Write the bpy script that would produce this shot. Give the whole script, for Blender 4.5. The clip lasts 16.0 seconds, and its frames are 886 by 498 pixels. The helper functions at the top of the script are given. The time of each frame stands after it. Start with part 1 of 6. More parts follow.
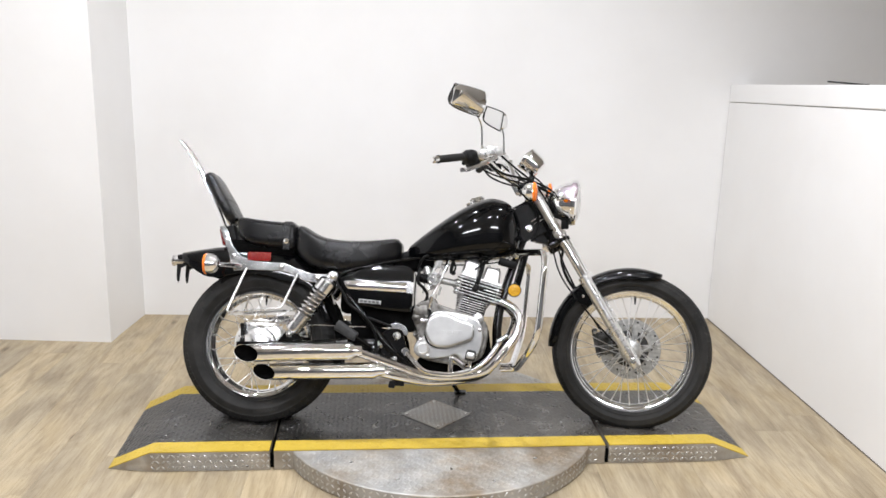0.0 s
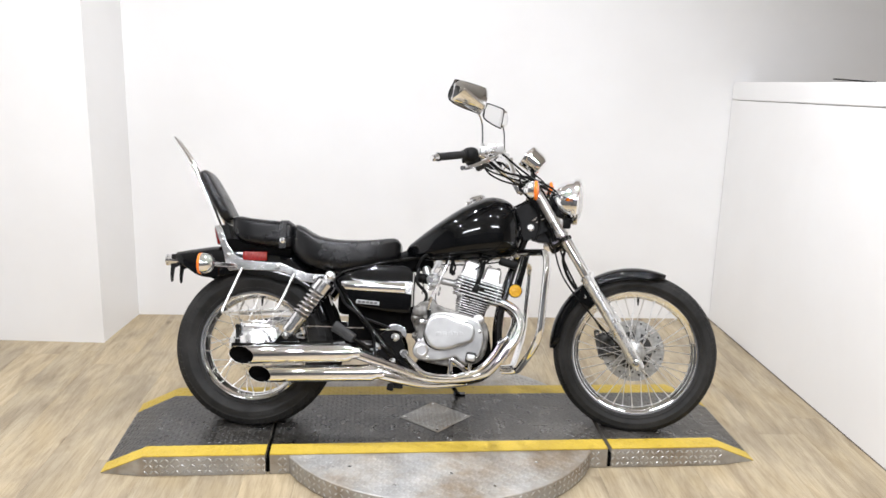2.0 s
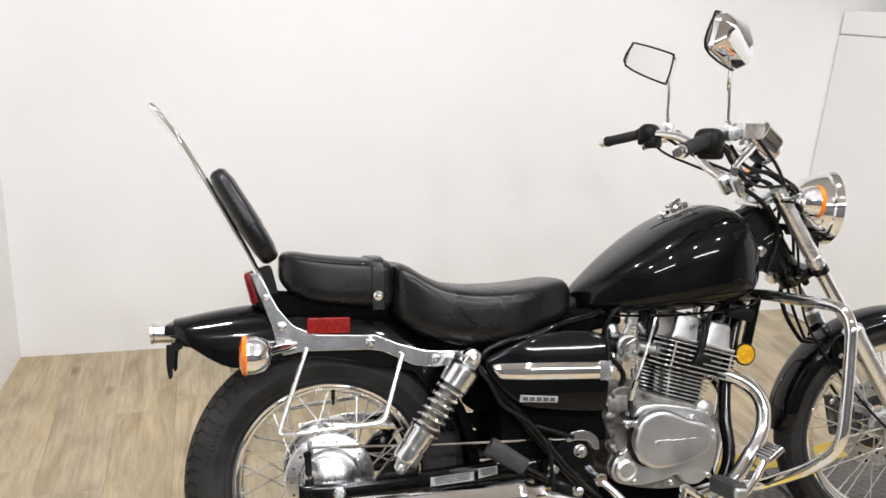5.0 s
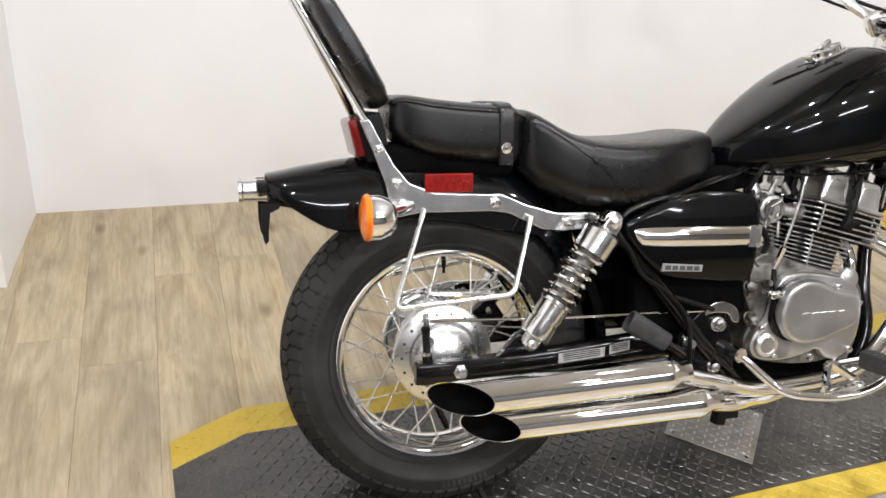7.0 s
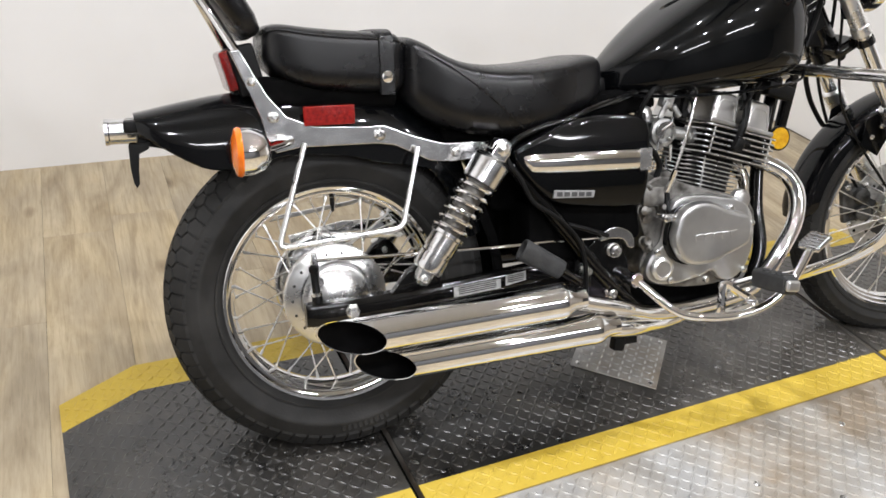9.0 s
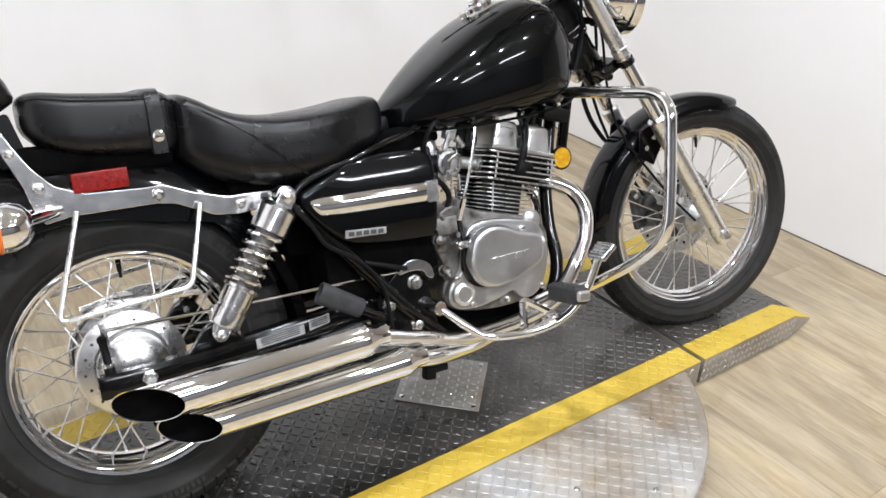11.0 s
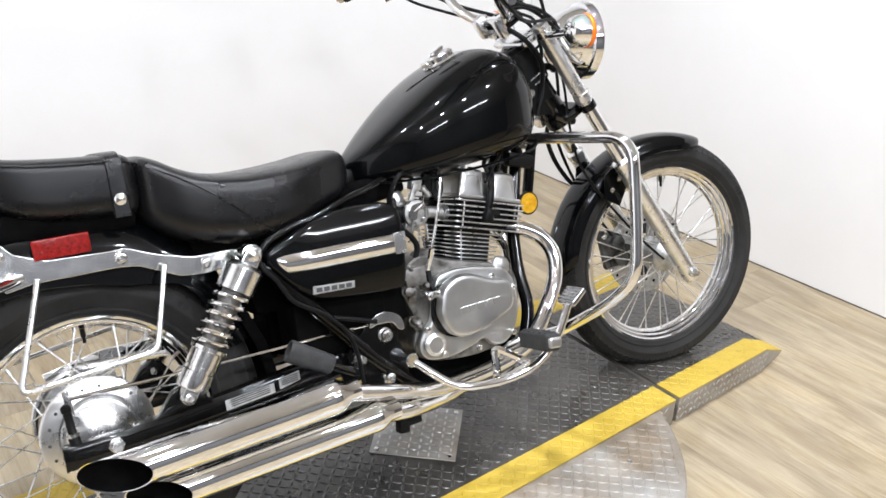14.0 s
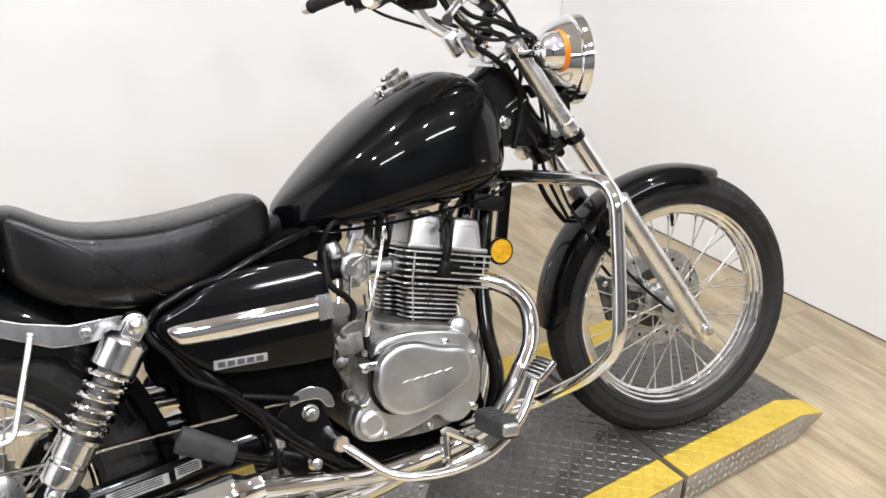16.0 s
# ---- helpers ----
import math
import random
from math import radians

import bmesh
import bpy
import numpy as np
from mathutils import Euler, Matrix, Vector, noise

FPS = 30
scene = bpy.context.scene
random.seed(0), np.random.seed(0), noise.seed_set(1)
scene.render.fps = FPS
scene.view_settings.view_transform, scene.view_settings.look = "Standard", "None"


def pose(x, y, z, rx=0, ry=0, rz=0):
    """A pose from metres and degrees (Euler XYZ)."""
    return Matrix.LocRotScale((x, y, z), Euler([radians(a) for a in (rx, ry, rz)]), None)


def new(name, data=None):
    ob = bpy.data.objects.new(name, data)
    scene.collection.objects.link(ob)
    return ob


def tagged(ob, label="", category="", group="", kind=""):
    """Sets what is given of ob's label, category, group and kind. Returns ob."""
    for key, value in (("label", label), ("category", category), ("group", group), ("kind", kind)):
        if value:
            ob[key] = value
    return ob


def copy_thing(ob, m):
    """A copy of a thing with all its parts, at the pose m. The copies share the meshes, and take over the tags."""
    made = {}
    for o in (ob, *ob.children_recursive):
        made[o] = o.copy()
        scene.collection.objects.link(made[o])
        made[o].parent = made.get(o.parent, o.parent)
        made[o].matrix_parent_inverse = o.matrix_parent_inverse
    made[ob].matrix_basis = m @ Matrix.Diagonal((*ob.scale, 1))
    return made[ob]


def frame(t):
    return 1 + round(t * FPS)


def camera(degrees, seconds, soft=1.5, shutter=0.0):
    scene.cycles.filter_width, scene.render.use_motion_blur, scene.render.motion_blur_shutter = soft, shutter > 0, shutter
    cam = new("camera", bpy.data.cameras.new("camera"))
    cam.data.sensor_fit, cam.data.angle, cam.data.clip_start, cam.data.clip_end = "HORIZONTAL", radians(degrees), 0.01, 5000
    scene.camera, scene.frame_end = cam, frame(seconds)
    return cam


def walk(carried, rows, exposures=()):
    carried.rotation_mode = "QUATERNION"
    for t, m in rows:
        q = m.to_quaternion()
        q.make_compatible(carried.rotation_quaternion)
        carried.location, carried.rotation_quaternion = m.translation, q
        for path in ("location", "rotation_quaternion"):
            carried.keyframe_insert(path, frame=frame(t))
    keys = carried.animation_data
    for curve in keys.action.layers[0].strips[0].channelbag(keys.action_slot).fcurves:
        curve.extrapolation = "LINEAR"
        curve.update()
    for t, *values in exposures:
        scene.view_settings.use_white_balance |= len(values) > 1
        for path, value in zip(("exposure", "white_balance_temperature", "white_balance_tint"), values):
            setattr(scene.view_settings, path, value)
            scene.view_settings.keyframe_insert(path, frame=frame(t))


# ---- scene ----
# camera: seconds, x, y, z, yaw, pitch, roll
cam = camera(55.3, 16.0, soft=1.6)
ROWS = [
    (0.0, 0.680, -3.148, 1.519, -0.14, -13.64, -1.42),
    (0.5, 0.678, -3.144, 1.520, -0.23, -13.60, -1.21),
    (1.0, 0.682, -3.137, 1.526, -0.27, -13.73, -1.15),
    (1.5, 0.682, -3.121, 1.522, -0.28, -14.03, -1.09),
    (2.0, 0.669, -3.084, 1.508, -0.35, -13.74, -1.55),
    (2.5, 0.598, -2.982, 1.518, -2.29, -13.99, -1.40),
    (3.0, 0.530, -2.785, 1.546, -0.31, -14.48, -2.09),
    (3.5, 0.403, -2.489, 1.512, 6.09, -15.04, -1.38),
    (4.0, 0.146, -2.156, 1.475, -1.68, -15.60, 2.13),
    (4.2, 0.075, -2.034, 1.468, -5.13, -16.34, 0.82),
    (6.3, -0.448, -1.270, 1.398, -16.18, -23.51, -5.33),
    (6.5, -0.453, -1.277, 1.385, -15.91, -24.33, -5.71),
    (7.0, -0.431, -1.301, 1.324, -15.28, -28.67, -5.05),
    (7.5, -0.400, -1.320, 1.277, -14.48, -32.64, -4.19),
    (8.0, -0.387, -1.322, 1.263, -13.37, -33.50, -4.66),
    (8.5, -0.368, -1.320, 1.265, -15.80, -32.32, -4.35),
    (9.0, -0.342, -1.312, 1.266, -20.55, -30.83, -4.79),
    (9.5, -0.306, -1.322, 1.271, -25.07, -29.42, -4.45),
    (10.0, -0.282, -1.331, 1.271, -28.11, -29.30, -4.22),
    (10.2, -0.269, -1.343, 1.274, -29.46, -28.89, -3.90),
    (12.3, -0.225, -1.386, 1.305, -33.15, -25.79, -2.56),
    (12.5, -0.226, -1.380, 1.309, -33.45, -25.44, -2.28),
    (13.0, -0.224, -1.374, 1.314, -33.66, -25.10, -2.41),
    (13.5, -0.220, -1.375, 1.312, -33.76, -25.24, -2.52),
    (14.0, -0.216, -1.366, 1.314, -34.34, -24.99, -2.31),
    (14.5, -0.204, -1.370, 1.331, -34.69, -24.10, -2.44),
    (15.0, -0.165, -1.356, 1.334, -35.17, -24.60, -1.93),
    (15.5, -0.021, -1.299, 1.310, -33.38, -25.39, -2.16),
    (16.0, 0.150, -1.240, 1.314, -29.30, -25.61, -0.95),
]
# stops, kelvin and tint as the clip's camera drifts
EXPOSURES = [
    (0.0, -0.21, 6450, 10), (1.0, -0.12, 6400, 10), (2.0, -0.09, 6400, 10), (4.2, -0.19, 6450, 10), (6.3, -0.20, 6650, 10), (7.2, -0.13, 6600, 10), (8.5, -0.22, 6550, 10),
    (10.2, -0.23, 6400, 10), (12.3, 0.04, 6200, 10), (14.5, 0.03, 6250, 10), (15.5, 0.00, 6350, 10), (16.0, -0.06, 6450, 10),
]
walk(cam, [(t, pose(x, y, z, 90 + pitch, roll, yaw)) for t, x, y, z, yaw, pitch, roll in ROWS], EXPOSURES)

# ---------- light ----------
H = 0.077            # top of the lift platform above the floor
LEAN, BIKE_YAW = 18.9, -1.2
world = bpy.data.worlds.new("world")
scene.world = world
world.use_nodes = True
wbg = world.node_tree.nodes["Background"]
wbg.inputs["Color"].default_value = (0.95, 0.97, 1.0, 1)
wbg.inputs["Strength"].default_value = 0.03
LAMP_WATTS = 19.4


def area_lamp(name, x, y, z, sx, sy, watts, colour=(0.93, 0.945, 1.0), rx=0, ry=0):
    data = bpy.data.lights.new(name, "AREA")
    data.shape, data.size, data.energy, data.color = "DISK", sx, watts, colour
    ob = new(name, data)
    ob.matrix_world = pose(x, y, z, rx, ry, 0)
    return ob


# ---------- materials ----------
def material(name, colour, rough=0.5, metal=0.0, coat=0.0, spec=0.5):
    m = bpy.data.materials.new(name)
    m.use_nodes = True
    b = m.node_tree.nodes["Principled BSDF"]
    b.inputs["Base Color"].default_value = (*colour, 1)
    b.inputs["Roughness"].default_value = rough
    b.inputs["Metallic"].default_value = metal
    b.inputs["Coat Weight"].default_value = coat
    b.inputs["Coat Roughness"].default_value = 0.03
    b.inputs["Specular IOR Level"].default_value = spec
    return m


def node(m, kind, **values):
    n = m.node_tree.nodes.new(kind)
    for k, v in values.items():
        n.inputs[k.replace("_", " ")].default_value = v
    return n


def link(m, a, b):
    m.node_tree.links.new(a, b)


def bsdf(m):
    return m.node_tree.nodes["Principled BSDF"]


def coords(m, scale=(1, 1, 1), kind="Object"):
    tc = m.node_tree.nodes.new("ShaderNodeTexCoord")
    mp = node(m, "ShaderNodeMapping")
    mp.inputs["Scale"].default_value = scale
    link(m, tc.outputs[kind], mp.inputs["Vector"])
    return mp.outputs["Vector"]


def ramp(m, fac, stops):
    r = m.node_tree.nodes.new("ShaderNodeValToRGB")
    els = r.color_ramp.elements
    while len(els) < len(stops):
        els.new(0.5)
    for e, (p, c) in zip(els, stops):
        e.position, e.color = p, (*c, 1) if len(c) == 3 else c
    link(m, fac, r.inputs["Fac"])
    return r.outputs["Color"]


def bump(m, height, strength=0.2, distance=0.002):
    b = node(m, "ShaderNodeBump", Strength=strength, Distance=distance)
    link(m, height, b.inputs["Height"])
    link(m, b.outputs["Normal"], bsdf(m).inputs["Normal"])


def worn(m, lo, hi, scale=8, rough=None, bump_scale=0, bump_strength=0.1, detail=5, stretch=(1, 1, 1)):
    """Colour varied between lo and hi by noise, with roughness and fine relief to go with it."""
    v = coords(m, stretch)
    n = node(m, "ShaderNodeTexNoise", Scale=scale, Detail=detail, Roughness=0.6)
    link(m, v, n.inputs["Vector"])
    link(m, ramp(m, n.outputs["Fac"], [(0.3, lo), (0.7, hi)]), bsdf(m).inputs["Base Color"])
    if rough:
        link(m, ramp(m, n.outputs["Fac"], [(0.3, (rough[0],) * 3), (0.7, (rough[1],) * 3)]), bsdf(m).inputs["Roughness"])
    if bump_scale:
        k = node(m, "ShaderNodeTexNoise", Scale=bump_scale, Detail=4)
        link(m, v, k.inputs["Vector"])
        bump(m, k.outputs["Fac"], bump_strength)
    return m


white_paint = worn(material("white_paint", (0.82, 0.81, 0.79), 0.55), (0.80, 0.79, 0.775), (0.84, 0.835, 0.825), 1.5, (0.5, 0.62), 160, 0.08)
grey_paint = worn(material("grey_paint", (0.42, 0.38, 0.33), 0.6), (0.40, 0.36, 0.31), (0.45, 0.41, 0.36), 1.5, (0.5, 0.65), 160, 0.08)
hall_paint = worn(material("hall_paint", (0.10, 0.10, 0.102), 0.6), (0.09, 0.09, 0.092), (0.112, 0.112, 0.114), 1.5, (0.5, 0.65), 160, 0.08)
ceiling_paint = worn(material("ceiling_paint", (0.62, 0.615, 0.605), 0.8), (0.59, 0.585, 0.575), (0.65, 0.645, 0.635), 2, None, 80, 0.15)
chrome = worn(material("chrome", (0.86, 0.86, 0.86), 0.05, 1), (0.86, 0.865, 0.875), (0.93, 0.935, 0.945), 25, (0.02, 0.06), 22, 0.08)
dull_chrome = worn(material("dull_chrome", (0.7, 0.7, 0.7), 0.2, 1), (0.74, 0.745, 0.755), (0.90, 0.905, 0.915), 40, (0.12, 0.24))
aluminium = worn(material("aluminium", (0.75, 0.75, 0.75), 0.28, 1), (0.78, 0.78, 0.775), (0.92, 0.92, 0.915), 22, (0.22, 0.36), 300, 0.06)
fin_black = worn(material("fin_black", (0.012, 0.012, 0.012), 0.5), (0.008, 0.008, 0.008), (0.02, 0.02, 0.02), 40, (0.4, 0.6))
cast_metal = worn(material("cast_metal", (0.5, 0.5, 0.49), 0.4, 0.95), (0.30, 0.30, 0.29), (0.66, 0.66, 0.645), 60, (0.38, 0.6), 500, 0.25)
black_paint = worn(material("black_paint", (0.003, 0.003, 0.0032), 0.06, 0, 0, 0.24), (0.0010, 0.0015, 0.0017), (0.003, 0.003, 0.0034), 6, (0.03, 0.06))
bsdf(black_paint).inputs["Coat Weight"].default_value = 0.08
bsdf(black_paint).inputs["Coat Roughness"].default_value = 0.27
black_frame = worn(material("black_frame", (0.003, 0.003, 0.003), 0.1, 0, 0, 0.36), (0.002, 0.002, 0.002), (0.005, 0.005, 0.005), 30, (0.06, 0.14))
black_plastic = worn(material("black_plastic", (0.004, 0.004, 0.004), 0.4, 0, 0, 0.18), (0.003, 0.003, 0.003), (0.006, 0.006, 0.006), 60, (0.36, 0.55), 400, 0.12)
# near-black with hardly any sheen: deep shade of gaps and hollows as a colour
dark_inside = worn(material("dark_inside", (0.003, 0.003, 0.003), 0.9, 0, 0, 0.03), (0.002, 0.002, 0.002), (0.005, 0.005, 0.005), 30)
rubber = worn(material("rubber", (0.02, 0.02, 0.02), 0.7, 0, 0, 0.18), (0.013, 0.013, 0.0126), (0.034, 0.033, 0.0315), 11, (0.5, 0.75), 250, 0.2)
vinyl = worn(material("vinyl", (0.006, 0.006, 0.0065), 0.3, 0, 0, 0.4), (0.003, 0.003, 0.0034), (0.007, 0.007, 0.0076), 9, (0.22, 0.34), 700, 0.18)
orange_lens = worn(material("orange_lens", (0.9, 0.2, 0.01), 0.14, 0, 0.5), (0.75, 0.14, 0.006), (0.95, 0.23, 0.015), 60, None, 160, 0.3)
amber_lens = worn(material("amber_lens", (0.7, 0.30, 0.01), 0.18, 0, 0.6), (0.58, 0.27, 0.002), (0.85, 0.50, 0.03), 90, None, 220, 0.5)
red_lens = worn(material("red_lens", (0.22, 0.004, 0.004), 0.12, 0, 0.3), (0.10, 0.002, 0.002), (0.27, 0.009, 0.006), 120, None, 180, 0.4)
clear_lens = worn(material("clear_lens", (0.75, 0.75, 0.75), 0.06, 0.6), (0.66, 0.66, 0.66), (0.85, 0.85, 0.85), 60, None, 120, 0.3)
mirror_glass = material("mirror_glass", (0.88, 0.88, 0.88), 0.01, 1)
badge_silver = worn(material("badge_silver", (0.4, 0.4, 0.4), 0.35, 0.5), (0.28, 0.28, 0.28), (0.45, 0.45, 0.45), 60)
badge_dark = worn(material("badge_dark", (0.05, 0.05, 0.05), 0.5), (0.03, 0.03, 0.03), (0.08, 0.08, 0.08), 200)
fin_dark = worn(material("fin_dark", (0.05, 0.05, 0.05), 0.5, 0.4), (0.03, 0.03, 0.03), (0.08, 0.08, 0.08), 40, (0.4, 0.6))
dark_cast = worn(material("dark_cast", (0.05, 0.05, 0.05), 0.5, 0.5), (0.008, 0.008, 0.008), (0.14, 0.14, 0.136), 38, (0.4, 0.65), 400, 0.3)
satin_cover = worn(material("satin_cover", (0.55, 0.55, 0.54), 0.36, 1), (0.56, 0.56, 0.555), (0.74, 0.74, 0.73), 9, (0.27, 0.42), 350, 0.05)
case_metal = worn(material("case_metal", (0.5, 0.5, 0.48), 0.42, 0.9), (0.05, 0.045, 0.038), (0.34, 0.33, 0.31), 30, (0.36, 0.6), 300, 0.2)
peg_rubber = worn(material("peg_rubber", (0.03, 0.03, 0.03), 0.65, 0, 0, 0.3), (0.02, 0.02, 0.02), (0.045, 0.045, 0.044), 40, (0.55, 0.75), 300, 0.3)
label_white = worn(material("label_white", (0.4, 0.4, 0.39), 0.4), (0.22, 0.22, 0.21), (0.5, 0.5, 0.49), 90)
bolt_metal = worn(material("bolt_metal", (0.75, 0.75, 0.74), 0.22, 1), (0.6, 0.6, 0.59), (0.85, 0.85, 0.84), 80, (0.15, 0.35))


# ---------- mesh helpers ----------
def smooth(me, angle=35):
    me.polygons.foreach_set("use_smooth", [True] * len(me.polygons))
    me.set_sharp_from_angle(angle=radians(angle))


def part(name, bm, mat, parent=None, label="", m=None, angle=35):
    """Links a bmesh as one mesh object under a thing or a part."""
    bmesh.ops.recalc_face_normals(bm, faces=bm.faces)
    me = bpy.data.meshes.new(name)
    bm.to_mesh(me)
    bm.free()
    smooth(me, angle)
    for x in mat if isinstance(mat, (list, tuple)) else (mat,):
        me.materials.append(x)
    ob = new(name, me)
    if parent:
        ob.parent = parent
    if m:
        ob.matrix_basis = m
    areas = sorted(f.area for f in me.polygons)
    if areas[-1] > 15 * areas[len(areas) // 2] and len(areas) < 5000:
        ob.modifiers.new("flat_faces", "WEIGHTED_NORMAL").keep_sharp = True
    return tagged(ob, label)


def again(ob, m, parent=None):
    """Another object on the same mesh."""
    o = new(ob.name.split(".")[0], ob.data)
    o.parent = parent or ob.parent
    o.matrix_basis = m
    if "label" in ob:
        o["label"] = ob["label"]
    return o


def V(*a):
    return Vector(a)


def curve_pts(pts, n=6):
    """Points on a smooth line through the given ones."""
    pts = [Vector(p) for p in pts]
    out = []
    for i in range(len(pts) - 1):
        p0, p1, p2, p3 = pts[max(i - 1, 0)], pts[i], pts[i + 1], pts[min(i + 2, len(pts) - 1)]
        for k in range(n):
            t = k / n
            out.append(0.5 * (2 * p1 + (p2 - p0) * t + (2 * p0 - 5 * p1 + 4 * p2 - p3) * t * t + (3 * p1 - p0 - 3 * p2 + p3) * t ** 3))
    return out + [pts[-1]]


def bent(pts, r=0.03, n=5):
    """A line of straight runs with rounded corners."""
    pts = [Vector(p) for p in pts]
    out = [pts[0]]
    for a, b, c in zip(pts, pts[1:], pts[2:]):
        d = min(r, (a - b).length * 0.49, (c - b).length * 0.49)
        s, e = b + (a - b).normalized() * d, b + (c - b).normalized() * d
        for k in range(n + 1):
            t = k / n
            out.append((1 - t) ** 2 * s + 2 * t * (1 - t) * b + t * t * e)
    return out + [pts[-1]]


def tube(bm, pts, r, seg=12, closed=False, caps=True):
    """Sweeps a circle of radius r (one or one for each point) along pts."""
    pts = [Vector(p) for p in pts]
    n = len(pts)
    rings, up = [], None
    for i, p in enumerate(pts):
        a, b = pts[(i - 1) % n if closed else max(i - 1, 0)], pts[(i + 1) % n if closed else min(i + 1, n - 1)]
        t = (b - a).normalized()
        if up is None:
            up = t.orthogonal().normalized()
        up = (up - t * up.dot(t)).normalized()
        side = t.cross(up)
        ri = r[i] if isinstance(r, (list, tuple)) else r
        rings.append([bm.verts.new(p + (up * math.cos(2 * math.pi * k / seg) + side * math.sin(2 * math.pi * k / seg)) * ri) for k in range(seg)])
    skin(bm, rings, closed)
    if caps and not closed:
        bm.faces.new(rings[0][::-1])
        bm.faces.new(rings[-1])
    return bm


def skin(bm, rings, closed=False, loop=True):
    pairs = list(zip(rings, rings[1:])) + ([(rings[-1], rings[0])] if closed else [])
    for a, b in pairs:
        n = len(a)
        for k in range(n if loop else n - 1):
            try:
                bm.faces.new((a[k], a[(k + 1) % n], b[(k + 1) % n], b[k]))
            except ValueError:
                pass


def lathe(bm, profile, seg=32, m=None, closed=False):
    """Turns a profile of (radius, height) about the local z axis, placed by m."""
    m = m or Matrix()
    rings = []
    for r, h in profile:
        rings.append([bm.verts.new(m @ V(max(r, 1e-4) * math.cos(2 * math.pi * k / seg), max(r, 1e-4) * math.sin(2 * math.pi * k / seg), h)) for k in range(seg)])
    skin(bm, rings, closed)
    if not closed:
        if profile[0][0] > 1e-3:
            bm.faces.new(rings[0][::-1])
        if profile[-1][0] > 1e-3:
            bm.faces.new(rings[-1])
    return bm


def block(bm, size, m=None, bevel=0.0, seg=2):
    """A box of that size about its middle, placed by m, with rounded edges."""
    g = bmesh.ops.create_cube(bm, size=1.0)
    vs = g["verts"]
    bmesh.ops.scale(bm, vec=size, verts=vs)
    if bevel:
        es = list({e for v in vs for e in v.link_edges})
        r = bmesh.ops.bevel(bm, geom=es, offset=bevel, segments=seg, affect="EDGES", profile=0.5)
        vs = list({v for f in r["faces"] for v in f.verts} | {v for v in vs if v.is_valid})
    if m:
        bmesh.ops.transform(bm, matrix=m, verts=vs)
    return bm


def plate(bm, outline, y0, y1, bevel=0.0, m=None):
    """An outline in x and z, thick from y0 to y1."""
    a = [bm.verts.new((x, y0, z)) for x, z in outline]
    b = [bm.verts.new((x, y1, z)) for x, z in outline]
    f0, f1 = bm.faces.new(a), bm.faces.new(b[::-1])
    n = len(a)
    fs = [f0, f1] + [bm.faces.new((a[k], b[k], b[(k + 1) % n], a[(k + 1) % n])) for k in range(n)]
    bmesh.ops.recalc_face_normals(bm, faces=fs)
    vs = a + b
    if bevel:
        es = [e for f in (f0, f1) for e in f.edges]
        r = bmesh.ops.bevel(bm, geom=es, offset=bevel, segments=2, affect="EDGES", profile=0.5)
        vs = list({v for f in r["faces"] for v in f.verts} | {v for v in vs if v.is_valid})
    if m:
        bmesh.ops.transform(bm, matrix=m, verts=vs)
    return bm


def pillow(bm, outline, y0, y1, bulge, s=1):
    """An outline in x and z, thick from y0 to y1, with rounded edges and a face that swells by bulge; s: the side it faces."""
    n = len(outline)
    mid = sum((V(x, z, 0) for x, z in outline), V(0, 0, 0)) / n
    pts = [V(x, z, 0) for x, z in outline]
    inward = []
    for k in range(n):
        t = (pts[(k + 1) % n] - pts[k - 1]).normalized()
        d = V(-t.y, t.x, 0)
        inward.append(d if d.dot(mid - pts[k]) > 0 else -d)
    x0, z0, z1 = min(p.x for p in pts), min(p.y for p in pts), max(p.y for p in pts)

    def face(p):
        t = (p.y - (z0 + z1) / 2) / ((z1 - z0) / 2)
        return y1 + bulge * (1 - t * t) * max(0.0, min(1.0, (p.x - x0) / 0.10)) ** 0.6

    rings = [[bm.verts.new((p.x, s * y0, p.y)) for p in pts]]
    for off, drop in ((0.0, 0.009), (0.0008, 0.005), (0.003, 0.0018), (0.0065, 0.0)):
        row = [p + d * off for p, d in zip(pts, inward)]
        rings.append([bm.verts.new((p.x, s * (face(p) - drop), p.y)) for p in row])
    for k in (0.94, 0.86, 0.76, 0.64, 0.5, 0.34, 0.16, 0.04):
        inner = [mid + (p - mid) * k for p in row]
        rings.append([bm.verts.new((p.x, s * face(p), p.y)) for p in inner])
    skin(bm, rings)
    bm.faces.new(rings[0][::-1]), bm.faces.new(rings[-1])
    return bm


def axis(a, b):
    """A matrix whose z axis runs from a to b, with a at its origin."""
    a, b = Vector(a), Vector(b)
    return Matrix.Translation(a) @ (b - a).to_track_quat("Z", "Y").to_matrix().to_4x4()


def rod(bm, a, b, r, seg=14, bevel=0.0):
    L = (Vector(b) - Vector(a)).length
    c = min(bevel, r * 0.6)
    prof = [(r - c, 0), (r, c), (r, L - c), (r - c, L)] if c else [(r, 0), (r, L)]
    return lathe(bm, prof, seg, axis(a, b))


def outline_curve(pts, n=4):
    """A closed smooth outline through points in a plane."""
    N, out = len(pts), []
    for i in range(N):
        p0, p1, p2, p3 = (Vector(pts[(i + k - 1) % N]) for k in range(4))
        for k in range(n):
            t = k / n
            out.append(tuple(0.5 * (2 * p1 + (p2 - p0) * t + (2 * p0 - 5 * p1 + 4 * p2 - p3) * t * t + (3 * p1 - p0 - 3 * p2 + p3) * t ** 3)))
    return out


BM = bmesh.new

